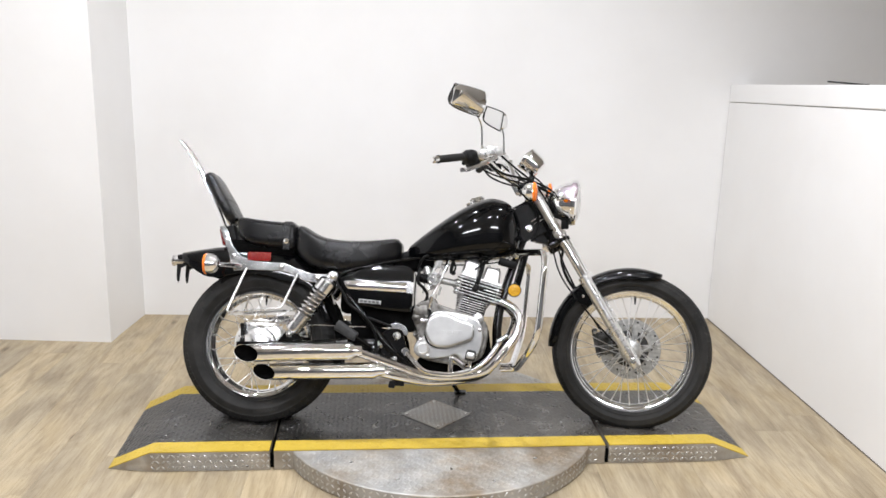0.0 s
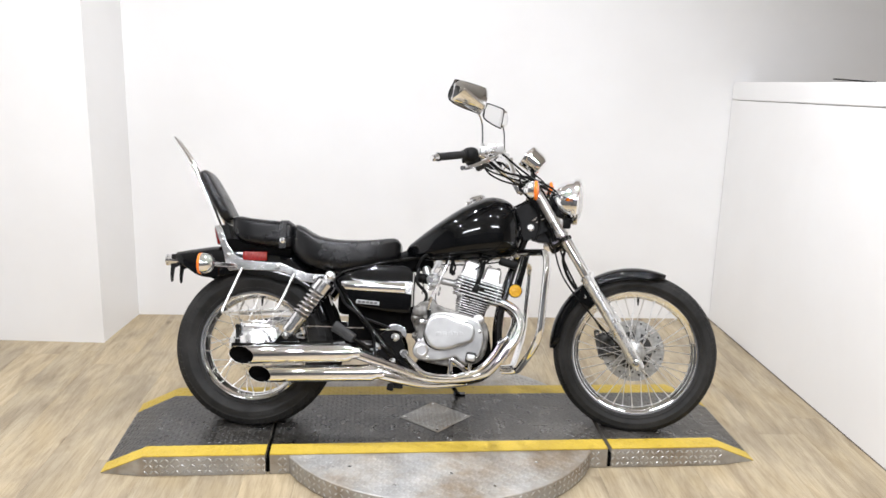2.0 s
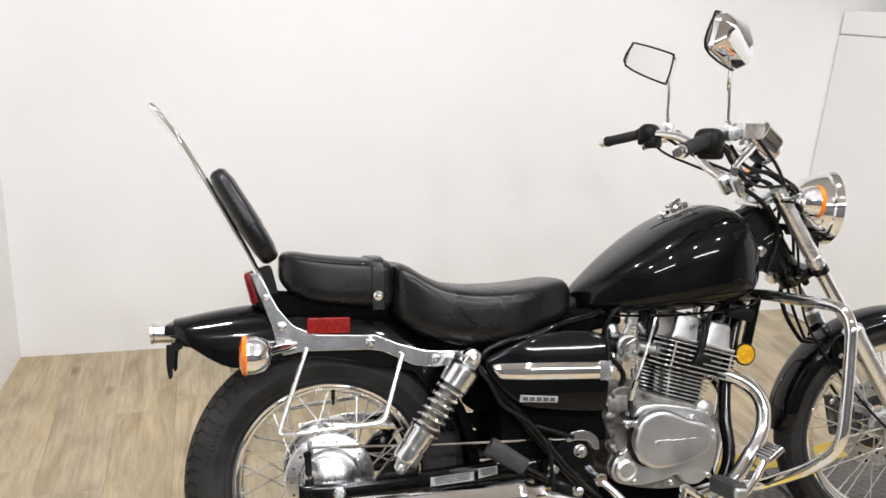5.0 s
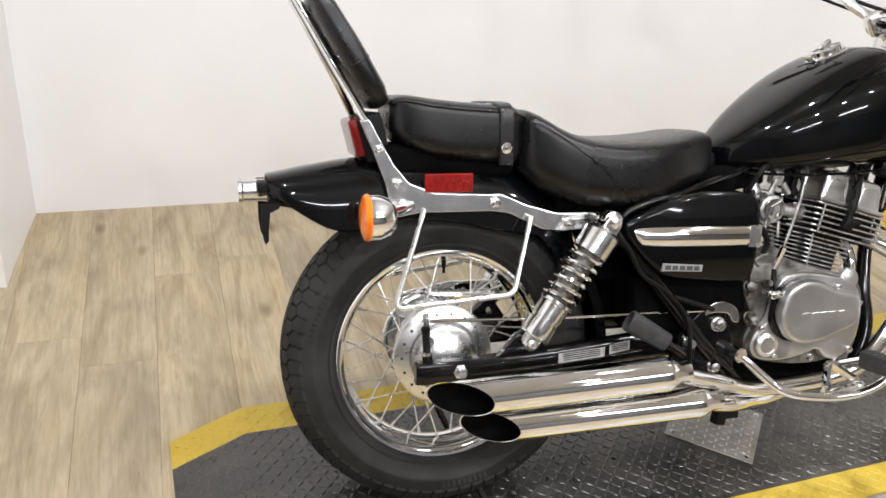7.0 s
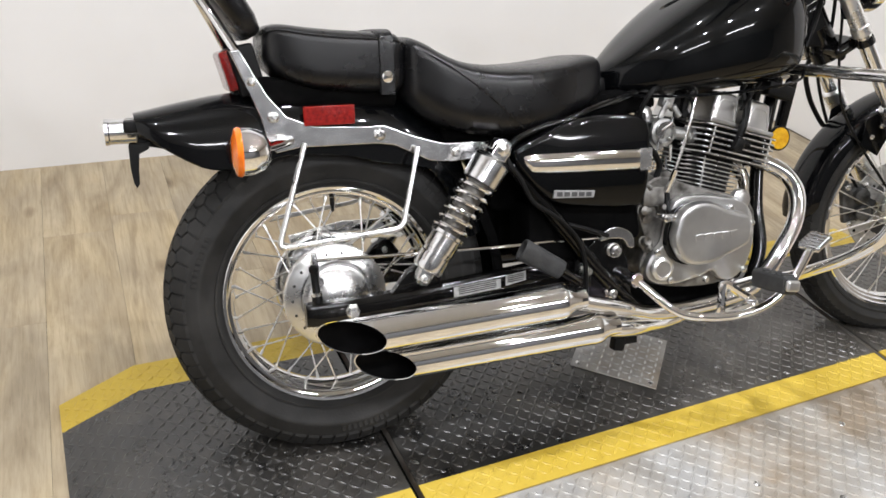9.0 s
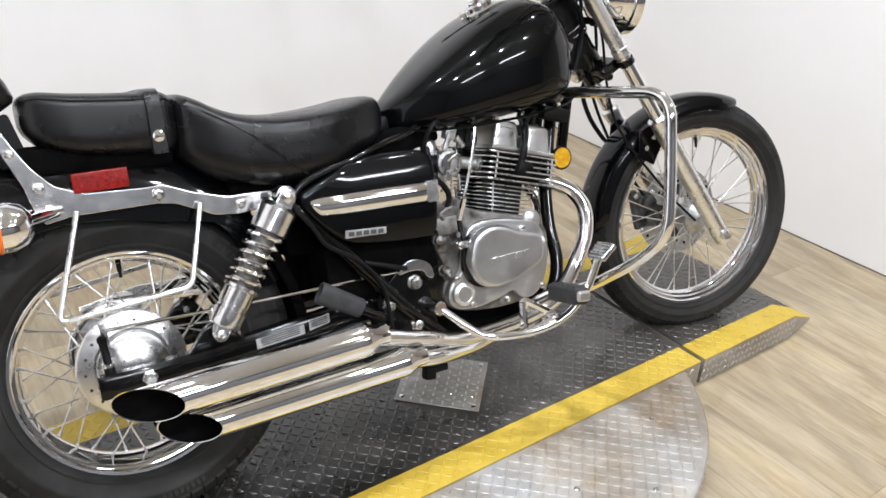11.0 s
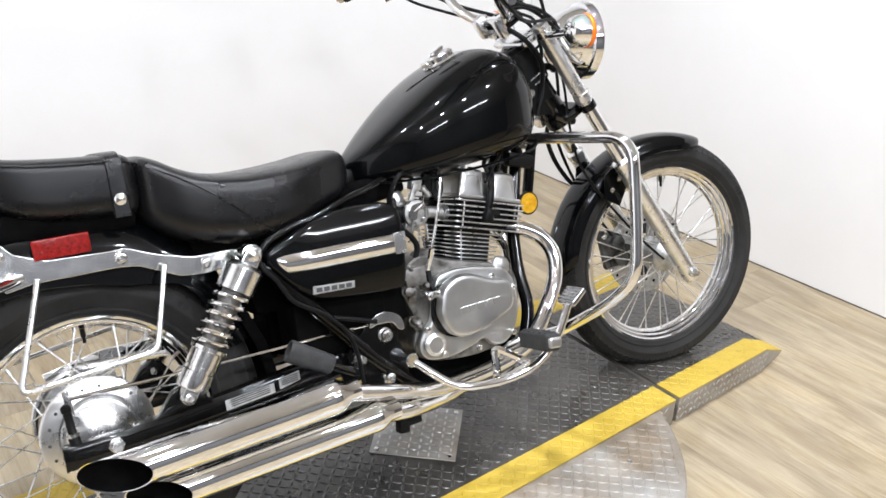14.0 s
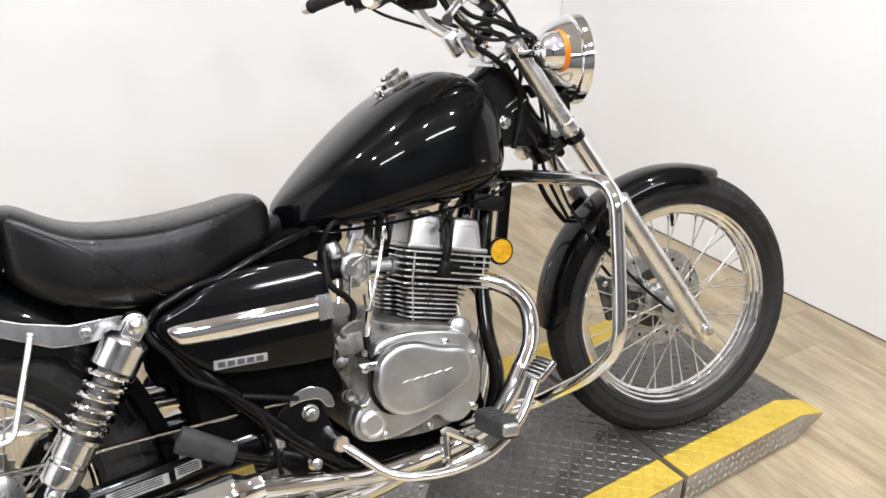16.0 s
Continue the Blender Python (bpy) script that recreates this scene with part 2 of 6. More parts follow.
# ---------- the booth: walls, floor, ceiling ----------
WALL_TOP = 2.75


def wall(name, a, b, z0, z1, thick, mat, label):
    """A wall whose face runs from a to b on the ground, thick on the far side (to the right of a to b)."""
    a, b = V(*a, 0), V(*b, 0)
    d = (b - a).normalized()
    nrm = V(d.y, -d.x, 0) * thick
    bm = BM()
    vs = [bm.verts.new(p + V(0, 0, z)) for z in (z0, z1) for p in (a, b, b + nrm, a + nrm)]
    for q in ((3, 2, 1, 0), (4, 5, 6, 7), (0, 1, 5, 4), (1, 2, 6, 5), (2, 3, 7, 6), (3, 0, 4, 7)):
        bm.faces.new([vs[k] for k in q])
    ob = part(name, bm, mat, None, label)
    return tagged(ob, kind="structure", category="wall")


wall("wall_back", (4.6, 1.668), (-1.0, 1.3853), 0, WALL_TOP, 0.1, white_paint, "smooth white painted back wall of the photo booth")
wall("wall_jog", (-0.946, 1.3875), (-0.9617, 1.0298), 0, WALL_TOP, 0.1, white_paint, "white painted short return wall at the corner")
wall("wall_side", (-0.9617, 0.930), (-1.59, 0.9356), 0, WALL_TOP, 0.1, white_paint, "white painted wall face beside the corner return")
wall("wall_west", (-1.53, 1.035), (-1.60, -1.1), 0, WALL_TOP, 0.1, white_paint, "white painted side wall")
wall("wall_hall", (-1.70, -1.1), (-1.80, -4.6), 0, WALL_TOP, 0.1, hall_paint, "plain dark grey hall wall")
wall("wall_south", (-1.80, -4.6), (4.6, -4.6), 0, WALL_TOP, 0.1, hall_paint, "plain grey wall of the hall behind the camera")
wall("wall_east", (4.6, -4.6), (4.6, 1.668), 0, WALL_TOP, 0.1, grey_paint, "plain grey wall of the hall beyond the partition")
# low partition on the right, with a capping board
bm = BM()
quad = [(2.407, -0.65), (2.270, 1.545), (2.370, 1.550), (2.507, -0.65)]
tops = [1.348, 1.246, 1.246, 1.348]
lo = [bm.verts.new((x, y, 0)) for x, y in quad]
hi = [bm.verts.new((x, y, z)) for (x, y), z in zip(quad, tops)]
bm.faces.new(lo[::-1]), bm.faces.new(hi)
for k in range(4):
    bm.faces.new((lo[k], lo[(k + 1) % 4], hi[(k + 1) % 4], hi[k]))
tagged(part("wall_partition", bm, white_paint, None, "low white painted partition wall beside the lift"), kind="structure", category="wall")
joint_dark = material("joint_dark", (0.12, 0.10, 0.08), 0.8)
bm = BM()
a, b = V(2.4055, -0.65, 0.0022), V(2.2685, 1.545, 0.0022)
block(bm, ((b - a).length, 0.002, 0.0045), Matrix.Translation((a + b) / 2) @ pose(0, 0, 0, 0, 0, math.degrees(math.atan2(b.y - a.y, b.x - a.x))))
tagged(part("trim_joint", bm, joint_dark, None, "thin dark joint between partition and floor"), kind="structure", category="trim")
bm = BM()
quad = [(2.404, -0.656), (2.267, 1.543), (2.376, 1.549), (2.513, -0.656)]
lo = [bm.verts.new((x, y, z + 0.003)) for (x, y), z in zip(quad, tops)]
hi = [bm.verts.new((x, y, z + 0.096)) for (x, y), z in zip(quad, tops)]
bm.faces.new(lo[::-1]), bm.faces.new(hi)
for k in range(4):
    bm.faces.new((lo[k], lo[(k + 1) % 4], hi[(k + 1) % 4], hi[k]))
bmesh.ops.bevel(bm, geom=list(bm.edges), offset=0.004, segments=2, affect="EDGES")
tagged(part("trim_cap", bm, white_paint, None, "white capping board along the top of the partition"), kind="structure", category="trim")

bm = BM()
block(bm, (6.6, 6.6, 0.1), pose(1.5, -1.4, WALL_TOP + 0.05))
tagged(part("ceiling", bm, ceiling_paint, None, "pale painted ceiling"), kind="structure", category="ceiling")

# round lamps under the ceiling
LAMPS = [(x, y) for y in (-1.75, -0.1) for x in (-0.66, 0.16, 0.98, 1.80)]
lamp_glow = material("lamp_glow", (1, 1, 1), 0.5)
bsdf(lamp_glow).inputs["Emission Color"].default_value = (1.0, 0.97, 0.92, 1)
bsdf(lamp_glow).inputs["Emission Strength"].default_value = 8.0


def disc_lamp(x, y):
    root = tagged(new("ceiling_light"), "round white disc light mounted under the ceiling", "ceiling light", "ceiling lights")
    root.matrix_world = pose(x, y, WALL_TOP)
    bm = BM()
    lathe(bm, [(0.04, -0.002), (0.056, -0.004), (0.06, -0.02), (0.058, -0.045), (0.052, -0.05), (0.047, -0.046)], 40)
    part("housing", bm, ceiling_paint, root)
    bm = BM()
    lathe(bm, [(0.047, -0.044), (0.03, -0.049), (0.0001, -0.051)], 40)
    part("diffuser", bm, lamp_glow, root, "glowing white diffuser")
    return root


first = disc_lamp(*LAMPS[0])
for x, y in LAMPS[1:]:
    copy_thing(first, pose(x, y, WALL_TOP))
for x, y in LAMPS:
    area_lamp("disc_light", x, y, WALL_TOP - 0.06, 0.09, 0.09, LAMP_WATTS)


def tube_light(x, y, turn):
    """A pair of bright tubes under a plain pan, with the light that they give."""
    root = tagged(new("tube_light"), "twin white tube light under the hall ceiling", "ceiling light", "tube lights")
    root.matrix_world = pose(x, y, WALL_TOP, 0, 0, turn)
    bm = BM()
    block(bm, (1.28, 0.20, 0.03), pose(0, 0, -0.016), 0.004)
    part("pan", bm, white_paint, root)
    for s in (-1, 1):
        bm = BM()
        rod(bm, (-0.6, s * 0.055, -0.055), (0.6, s * 0.055, -0.055), 0.013, 12)
        part("tube", bm, lamp_glow, root, "glowing white tube")
        for e in (-1, 1):
            bm = BM()
            block(bm, (0.02, 0.03, 0.04), pose(e * 0.605, s * 0.055, -0.05), 0.003)
            part("socket", bm, white_paint, root)
    lamp = area_lamp("tube_glow", x, y, WALL_TOP - 0.085, 1.2, 0.16, 2.9 * LAMP_WATTS)
    lamp.data.shape, lamp.data.size_y = "RECTANGLE", 0.16
    lamp.matrix_world = pose(x, y, WALL_TOP - 0.085, 0, 0, turn)
    return root


for x in (-0.2, 1.9):
    tube_light(x, -3.4, 0)

bm = BM()
block(bm, (0.02, 0.30, 0.006), pose(2.372, 0.42, 1.4015, 0, 0, 3.5), 0.002)
tagged(part("strip", bm, black_plastic, None, "thin dark strip lying on the partition's cap", pose(0, 0, 0)), category="strip")

# ---------- the lift platform with its turntable ----------
tread_black = worn(material("tread_black", (0.03, 0.03, 0.031), 0.42, 0.0, 0, 1.0), (0.006, 0.006, 0.006), (0.020, 0.019, 0.017), 22, (0.22, 0.42), 140, 0.3)
scuff = node(tread_black, "ShaderNodeTexNoise", Scale=3.4, Detail=7, Roughness=0.68, Distortion=0.5)
link(tread_black, coords(tread_black), scuff.inputs["Vector"])
worn_off = node(tread_black, "ShaderNodeMix")
worn_off.data_type = "RGBA"
# the paler scuff tone is raised towards the middle and the front end
along = tread_black.node_tree.nodes.new("ShaderNodeSeparateXYZ")
link(tread_black, coords(tread_black), along.inputs["Vector"])
front_rise = node(tread_black, "ShaderNodeMapRange")
for k, v in enumerate((-0.75, 0.15, -0.06, 0.13), 1):
    front_rise.inputs[k].default_value = v
link(tread_black, along.outputs["X"], front_rise.inputs[0])
scuff_level = node(tread_black, "ShaderNodeMath")
scuff_level.operation = "ADD"
link(tread_black, scuff.outputs["Fac"], scuff_level.inputs[0]), link(tread_black, front_rise.outputs[0], scuff_level.inputs[1])
link(tread_black, ramp(tread_black, scuff_level.outputs[0], [(0.42, (0, 0, 0)), (0.72, (0.9, 0.9, 0.9))]), worn_off.inputs[0])
link(tread_black, bsdf(tread_black).inputs["Base Color"].links[0].from_socket, worn_off.inputs[6])
worn_off.inputs[7].default_value = (0.066, 0.060, 0.051, 1)
link(tread_black, worn_off.outputs[2], bsdf(tread_black).inputs["Base Color"])
tread_yellow = worn(material("tread_yellow", (0.75, 0.55, 0.05), 0.42), (0.50, 0.345, 0.034), (0.57, 0.41, 0.055), 9, (0.38, 0.55), 120, 0.2)
grime = node(tread_yellow, "ShaderNodeTexNoise", Scale=46, Detail=6, Roughness=0.7)
link(tread_yellow, coords(tread_yellow), grime.inputs["Vector"])
rubbed = node(tread_yellow, "ShaderNodeMix")
rubbed.data_type, rubbed.blend_type = "RGBA", "MULTIPLY"
rubbed.inputs[0].default_value = 1.0
link(tread_yellow, bsdf(tread_yellow).inputs["Base Color"].links[0].from_socket, rubbed.inputs[6])
link(tread_yellow, ramp(tread_yellow, grime.outputs["Fac"], [(0.28, (0.45, 0.42, 0.38)), (0.37, (0.92, 0.91, 0.88)), (0.5, (1, 1, 1))]), rubbed.inputs[7])
link(tread_yellow, rubbed.outputs[2], bsdf(tread_yellow).inputs["Base Color"])
tread_steel = worn(material("tread_steel", (0.56, 0.56, 0.55), 0.32, 0.4), (0.33, 0.326, 0.313), (0.53, 0.522, 0.503), 9, (0.42, 0.6), 200, 0.12)
stain = node(tread_steel, "ShaderNodeTexNoise", Scale=3.2, Detail=6, Roughness=0.65)
link(tread_steel, coords(tread_steel), stain.inputs["Vector"])
dirty = node(tread_steel, "ShaderNodeMix")
dirty.data_type, dirty.blend_type = "RGBA", "MULTIPLY"
dirty.inputs[0].default_value = 1.0
clean = bsdf(tread_steel).inputs["Base Color"].links[0].from_socket
link(tread_steel, clean, dirty.inputs[6])
link(tread_steel, ramp(tread_steel, stain.outputs["Fac"], [(0.38, (1, 1, 1)), (0.50, (0.88, 0.83, 0.76)), (0.64, (0.58, 0.47, 0.35))]), dirty.inputs[7])
link(tread_steel, dirty.outputs[2], bsdf(tread_steel).inputs["Base Color"])
lug_steel = worn(material("lug_steel", (0.7, 0.7, 0.69), 0.3, 0.75), (0.46, 0.455, 0.44), (0.68, 0.675, 0.66), 30, (0.26, 0.45))
PLAT = pose(0.7, -0.02, 0, 0, 0, 4.3)
HALF, BAND, GAP, KNEE = 0.287, 0.08, 0.612, 1.03
FAR = 0.316
platform = tagged(new("lift_platform"), "black tread-plate motorcycle lift platform with yellow edges and ramps", "lift platform")
platform.matrix_world = PLAT


def plat_top(x):
    """Height of the top and half the width, near and far, at x along the platform."""
    a, knee = abs(x), 1.05 if x < 0 else KNEE
    k = max(0.0, (a - knee) / ((1.205 if x < 0 else 1.188) - knee))
    return H + (0.004 - H) * k, HALF - 0.008 * (x + 1) - 0.03 * k, FAR + 0.008 * k


def slab(name, xs, y0, y1, lift, depth, mat, label=""):
    """A sheet over the platform between two shares of its half width, along xs."""
    bm = BM()
    rings = []
    for x in xs:
        z, *w = plat_top(x)
        rings.append([bm.verts.new((x, w[y > 0] * y, z + dz)) for y, dz in ((y0, lift - depth), (y1, lift - depth), (y1, lift), (y0, lift))])
    skin(bm, rings)
    bm.faces.new(rings[0][::-1]), bm.faces.new(rings[-1])
    return part(name, bm, mat, platform, label)


share = 1 - BAND / 0.295
for nm, xs in (("centre_section", (-GAP, GAP)), ("ramp", (-1.205, -1.05, -GAP - 0.016)), ("ramp", (GAP + 0.016, KNEE, 1.188))):
    bm = BM()
    rings = []
    for x in xs:
        z, *w = plat_top(x)
        rings.append([bm.verts.new((x, s * w[s > 0], zz)) for s, zz in ((-1, 0.001), (1, 0.001), (1, z - 0.004), (-1, z - 0.004))])
    skin(bm, rings)
    bm.faces.new(rings[0][::-1]), bm.faces.new(rings[-1])
    part(nm, bm, tread_steel, platform, "bare tread-plate steel side")
    slab("deck", xs, -share, share, 0.0, 0.0038, tread_black, "black painted tread plate, scuffed")
    slab("edge_strip", xs, -1.0, -share, 0.0, 0.0038, tread_yellow, "yellow painted tread plate edge")
    slab("edge_strip", xs, share, 1.0, 0.0, 0.0038, tread_yellow, "yellow painted tread plate edge")
# the plate gap's shade is the near-black colour of a filler block
for s in (-1, 1):
    bm = BM()
    block(bm, (0.0145, HALF + FAR - 0.03, H - 0.025), pose(s * (GAP + 0.008), (FAR - HALF) / 2 + 0.006, (H - 0.025) / 2 + 0.001))
    part("joint_filler", bm, dark_inside, platform, "near-black filler that shades the gap between the plates")

bm = BM()
lathe(bm, [(0.2, 0.002), (0.612, 0.002), (0.614, 0.006), (0.614, H - 0.009), (0.610, H - 0.006), (0.2, H - 0.006)], 128)
part("turntable", bm, tread_steel, platform, "round bare tread-plate steel turntable disc")

# steel patch in the middle of the deck, with four screws
bm = BM()
block(bm, (0.197, 0.197, 0.003), pose(-0.004, 0.006, H + 0.0022, 0, 0, 45), 0.001, 1)
patch = part("patch_plate", bm, tread_steel, platform, "square steel tread plate set as a diamond in the deck")
for a in range(4):
    bm = BM()
    lathe(bm, [(0.006, 0), (0.006, 0.0012), (0.004, 0.002), (0.0001, 0.002)], 12, pose(-0.004 + 0.118 * math.cos(a * math.pi / 2), 0.006 + 0.118 * math.sin(a * math.pi / 2), H + 0.0036))
    part("screw", bm, bolt_metal, patch)
for dx, dy in ((-0.33, -0.37), (0.02, -0.43), (0.33, -0.36), (0.16, -0.52), (-0.17, -0.5)):
    bm = BM()
    lathe(bm, [(0.007, 0), (0.007, 0.001), (0.005, 0.002), (0.0001, 0.0015)], 12, pose(dx, dy, H - 0.006))
    part("screw", bm, bolt_metal, platform)


def lugs(name, frames, mat, size=(0.0115, 0.0032, 0.0014)):
    """Raised tread lugs as one mesh: each placed by a matrix with z along the surface's normal."""
    L, W, T = size
    shape = [V(-L, 0, 0), V(0, -W, 0), V(L, 0, 0), V(0, W, 0), V(-L * 0.45, 0, T), V(L * 0.45, 0, T)]
    tri = [(0, 1, 4), (1, 5, 4), (1, 2, 5), (2, 3, 5), (3, 4, 5), (3, 0, 4)]
    vs, fs = [], []
    for m in frames:
        b = len(vs)
        vs += [tuple(m @ p) for p in shape]
        fs += [tuple(b + k for k in t) for t in tri]
    me = bpy.data.meshes.new(name)
    me.from_pydata(vs, [], fs)
    me.materials.append(mat)
    ob = new(name, me)
    ob.parent = platform
    return tagged(ob, "raised lugs of the tread plate", kind="stuff")


PITCH = 0.0186
sets = {"black": [], "yellow": [], "patch": [], "steel": [], "side": []}
for i in range(-65, 66):
    for j in range(-34, 35):
        x, y = i * PITCH, j * PITCH
        z, *w = plat_top(x)
        w = w[y > 0]
        turn_a = 45 if (i + j) % 2 else -45
        if -1.195 < x < 1.178 and abs(y) < w - 0.008 and abs(abs(x) - GAP - 0.006) > 0.015:
            slope = 0.0 if -1.05 <= x <= KNEE else math.copysign(math.degrees(math.atan(0.073 / 0.155)), x)
            if abs(x + 0.004) + abs(y - 0.006) < 0.155:
                continue
            if abs(abs(y) - w * share) < 0.004:
                continue
            sets["black" if abs(y) < w * share else "yellow"].append(pose(x, y, z, 0, slope, 0) @ pose(0, 0, 0, 0, 0, turn_a))
        elif math.hypot(x, y) < 0.598 and (y > FAR + 0.008 or y < -HALF - 0.008):
            sets["steel"].append(pose(x, y, H - 0.006, 0, 0, turn_a))
for i in range(-7, 8):
    for j in range(-7, 8):
        x, y = i * 0.0172, j * 0.0172
        if abs(x) + abs(y) < 0.125:
            sets["patch"].append(pose(x - 0.004, y + 0.006, H + 0.0036, 0, 0, 45 if (i + j) % 2 else -45))
for i in range(-63, 64):
    for r in range(3):
        x, z = i * PITCH, 0.014 + r * 0.022
        if abs(x) < 1.05 and abs(abs(x) - GAP) > 0.02 and abs(x) > 0.545:
            for s in (-1, 1):
                sets["side"].append(pose(x, FAR if s > 0 else -plat_top(x)[1], z, 90 if s < 0 else -90) @ pose(0, 0, 0, 0, 0, 45 if (i + r) % 2 else -45))
for k in range(150):
    a = 2 * math.pi * k / 150
    if math.sin(a) * 0.604 > FAR + 0.01 or math.sin(a) * 0.604 < -HALF - 0.01:
        for r in range(3):
            m = pose(0.614 * math.cos(a), 0.614 * math.sin(a), 0.012 + r * 0.022, 0, 90, math.degrees(a))
            sets["side"].append(m @ pose(0, 0, 0, 0, 0, 45 if (k + r) % 2 else -45))
lugs("deck_tread", sets["black"], tread_black, (0.0112, 0.0046, 0.0016))
lugs("edge_tread", sets["yellow"], tread_yellow, (0.0112, 0.0044, 0.0014))
lugs("patch_tread", sets["patch"], lug_steel, (0.0085, 0.0030, 0.0014))
lugs("turntable_tread", sets["steel"], tread_steel, (0.0112, 0.0044, 0.0017))
lugs("side_tread", sets["side"], lug_steel, (0.0100, 0.0038, 0.0018))

# ---------- the motorcycle ----------
# x forward from the rear axle, y to its left, z up from the deck, before it leans on its stand
bike = tagged(new("motorcycle"), "black and chrome cruiser motorcycle leaning on its side stand", "motorcycle")
bike.matrix_world = pose(0, -0.09, H, -LEAN, 0, BIKE_YAW)
PIVOT, UP = V(1.034, -0.008, 0.918), V(-0.52, 0, 0.854)
STEER = Matrix.Translation(PIVOT) @ Matrix.Rotation(radians(-12.5), 4, UP) @ Matrix.Translation(-PIVOT)


def loft_body(name, stations, mat, parent, label="", power=2.4, low=2.4, n=40, waist=0.5, angle=40, cy=0.0):
    """A rounded body along x: stations of x, bottom, top, half width; waist: share of the height where it is widest."""
    bm = BM()
    rings = []
    for st in stations:
        x, zb, zt, w = st[:4]
        zc = zb + (zt - zb) * waist
        ring = []
        for k in range(n):
            a = 2 * math.pi * k / n
            c, s = math.cos(a), math.sin(a)
            p = power if s > 0 else low
            yy = math.copysign(abs(c) ** (2 / p), c) * w
            zz = math.copysign(abs(s) ** (2 / p), s) * ((zt - zc) if s > 0 else (zc - zb))
            ring.append(bm.verts.new((x, cy + yy, zc + zz)))
        rings.append(ring)
    skin(bm, rings)
    bm.faces.new(rings[0][::-1]), bm.faces.new(rings[-1])
    return part(name, bm, mat, parent, label, None, angle)


def fine_stations(st, n=4):
    """More stations on a smooth line through the given ones."""
    out = []
    for i in range(len(st) - 1):
        p0, p1, p2, p3 = (np.array(st[max(0, min(len(st) - 1, i + k))], float) for k in (-1, 0, 1, 2))
        for k in range(n):
            t = k / n
            out.append(0.5 * (2 * p1 + (p2 - p0) * t + (2 * p0 - 5 * p1 + 4 * p2 - p3) * t * t + (3 * p1 - p0 - 3 * p2 + p3) * t ** 3))
    return [tuple(map(float, s)) for s in out] + [tuple(st[-1])]


# ----- wheels -----
def spoke_set(parent, hub_r, hub_w, rim_r, rim_w, n):
    bm = BM()
    p, q = V(hub_r, 0, hub_w), V(rim_r * math.cos(0.62), rim_r * math.sin(0.62), rim_w)
    L = (q - p).length
    lathe(bm, [(0.0016, 0), (0.0016, L - 0.014), (0.0028, L - 0.013), (0.0028, L)], 6)
    first = None
    for k in range(n):
        a = 2 * math.pi * k / n
        side = 1 if k % 2 else -1
        cross = 0.62 if (k // 2) % 2 else -0.62
        p = V(hub_r * math.cos(a - cross), hub_r * math.sin(a - cross), side * hub_w)
        q = V(rim_r * math.cos(a), rim_r * math.sin(a), side * rim_w)
        m = axis(p, q)
        if first is None:
            first = part("spoke", bm, aluminium, parent, "thin polished wire spoke", m)
        else:
            again(first, m, parent)


def tyre_mesh(R, half, bead, blocks, slant, deep):
    """A tyre about the local z axis, with raised tread blocks."""
    bm = BM()
    side = [(bead, half * 0.62), (bead + 0.012, half * 0.78), (bead + 0.014, half * 0.84), (bead + 0.018, half * 0.85), (bead + 0.019, half * 0.815), (bead + (R - bead) * 0.42, half * 0.985), (bead + (R - bead) * 0.45, half * 1.015), (bead + (R - bead) * 0.50, half * 1.015), (bead + (R - bead) * 0.53, half * 0.99), (bead + (R - bead) * 0.68, half * 0.97),
            (R - 0.016, half * 0.80), (R - 0.007, half * 0.56), (R - 0.003, half * 0.28)]
    prof = side + [(R - 0.002, 0.0)] + [(r, -h) for r, h in reversed(side)]
    lathe(bm, prof + [(bead - 0.004, -half * 0.5), (bead - 0.004, half * 0.5)], 96, closed=True)

    def surf(h, lift):
        h = abs(h)
        pts = [(0.0, R - 0.002), (half * 0.28, R - 0.003), (half * 0.56, R - 0.007), (half * 0.80, R - 0.016), (half * 0.97, bead + (R - bead) * 0.68)]
        for (h0, r0), (h1, r1) in zip(pts, pts[1:]):
            if h <= h1:
                return r0 + (r1 - r0) * (h - h0) / (h1 - h0) + lift
        return pts[-1][1] + lift

    def tile(outline):
        """A raised block over an outline of (angle, height) on the tyre's crown."""
        lo, hi = [], []
        for a, h in outline:
            for lift, store, k in ((-0.001, lo, 1.0), (deep, hi, 0.93)):
                r = surf(h, lift)
                store.append(bm.verts.new((r * math.cos(a), r * math.sin(a), h)))
        bm.faces.new(hi)
        n = len(lo)
        for k in range(n):
            bm.faces.new((lo[k], lo[(k + 1) % n], hi[(k + 1) % n], hi[k]))

    body, bm = bm, BM()
    step = 2 * math.pi / blocks
    for k in range(blocks):
        a, q = k * step, step * 0.435
        tile([(a - q, -half * 0.17), (a, -half * 0.27), (a + q, -half * 0.17), (a + q, half * 0.17), (a, half * 0.27), (a - q, half * 0.17)])
        for s in (-1, 1):
            b = a + step / 2
            tile([(b - q, s * half * 0.33), (b, s * half * 0.23), (b + q, s * half * 0.33), (b + q, s * half * 0.61), (b, s * half * 0.71), (b - q, s * half * 0.61)])
            tile([(a - q, s * half * 0.77), (a, s * half * 0.67), (a + q, s * half * 0.77), (a + q * 0.9 + slant * 0.1, s * half * 0.965), (a - q * 0.9 + slant * 0.1, s * half * 0.965)])
    return body, bm


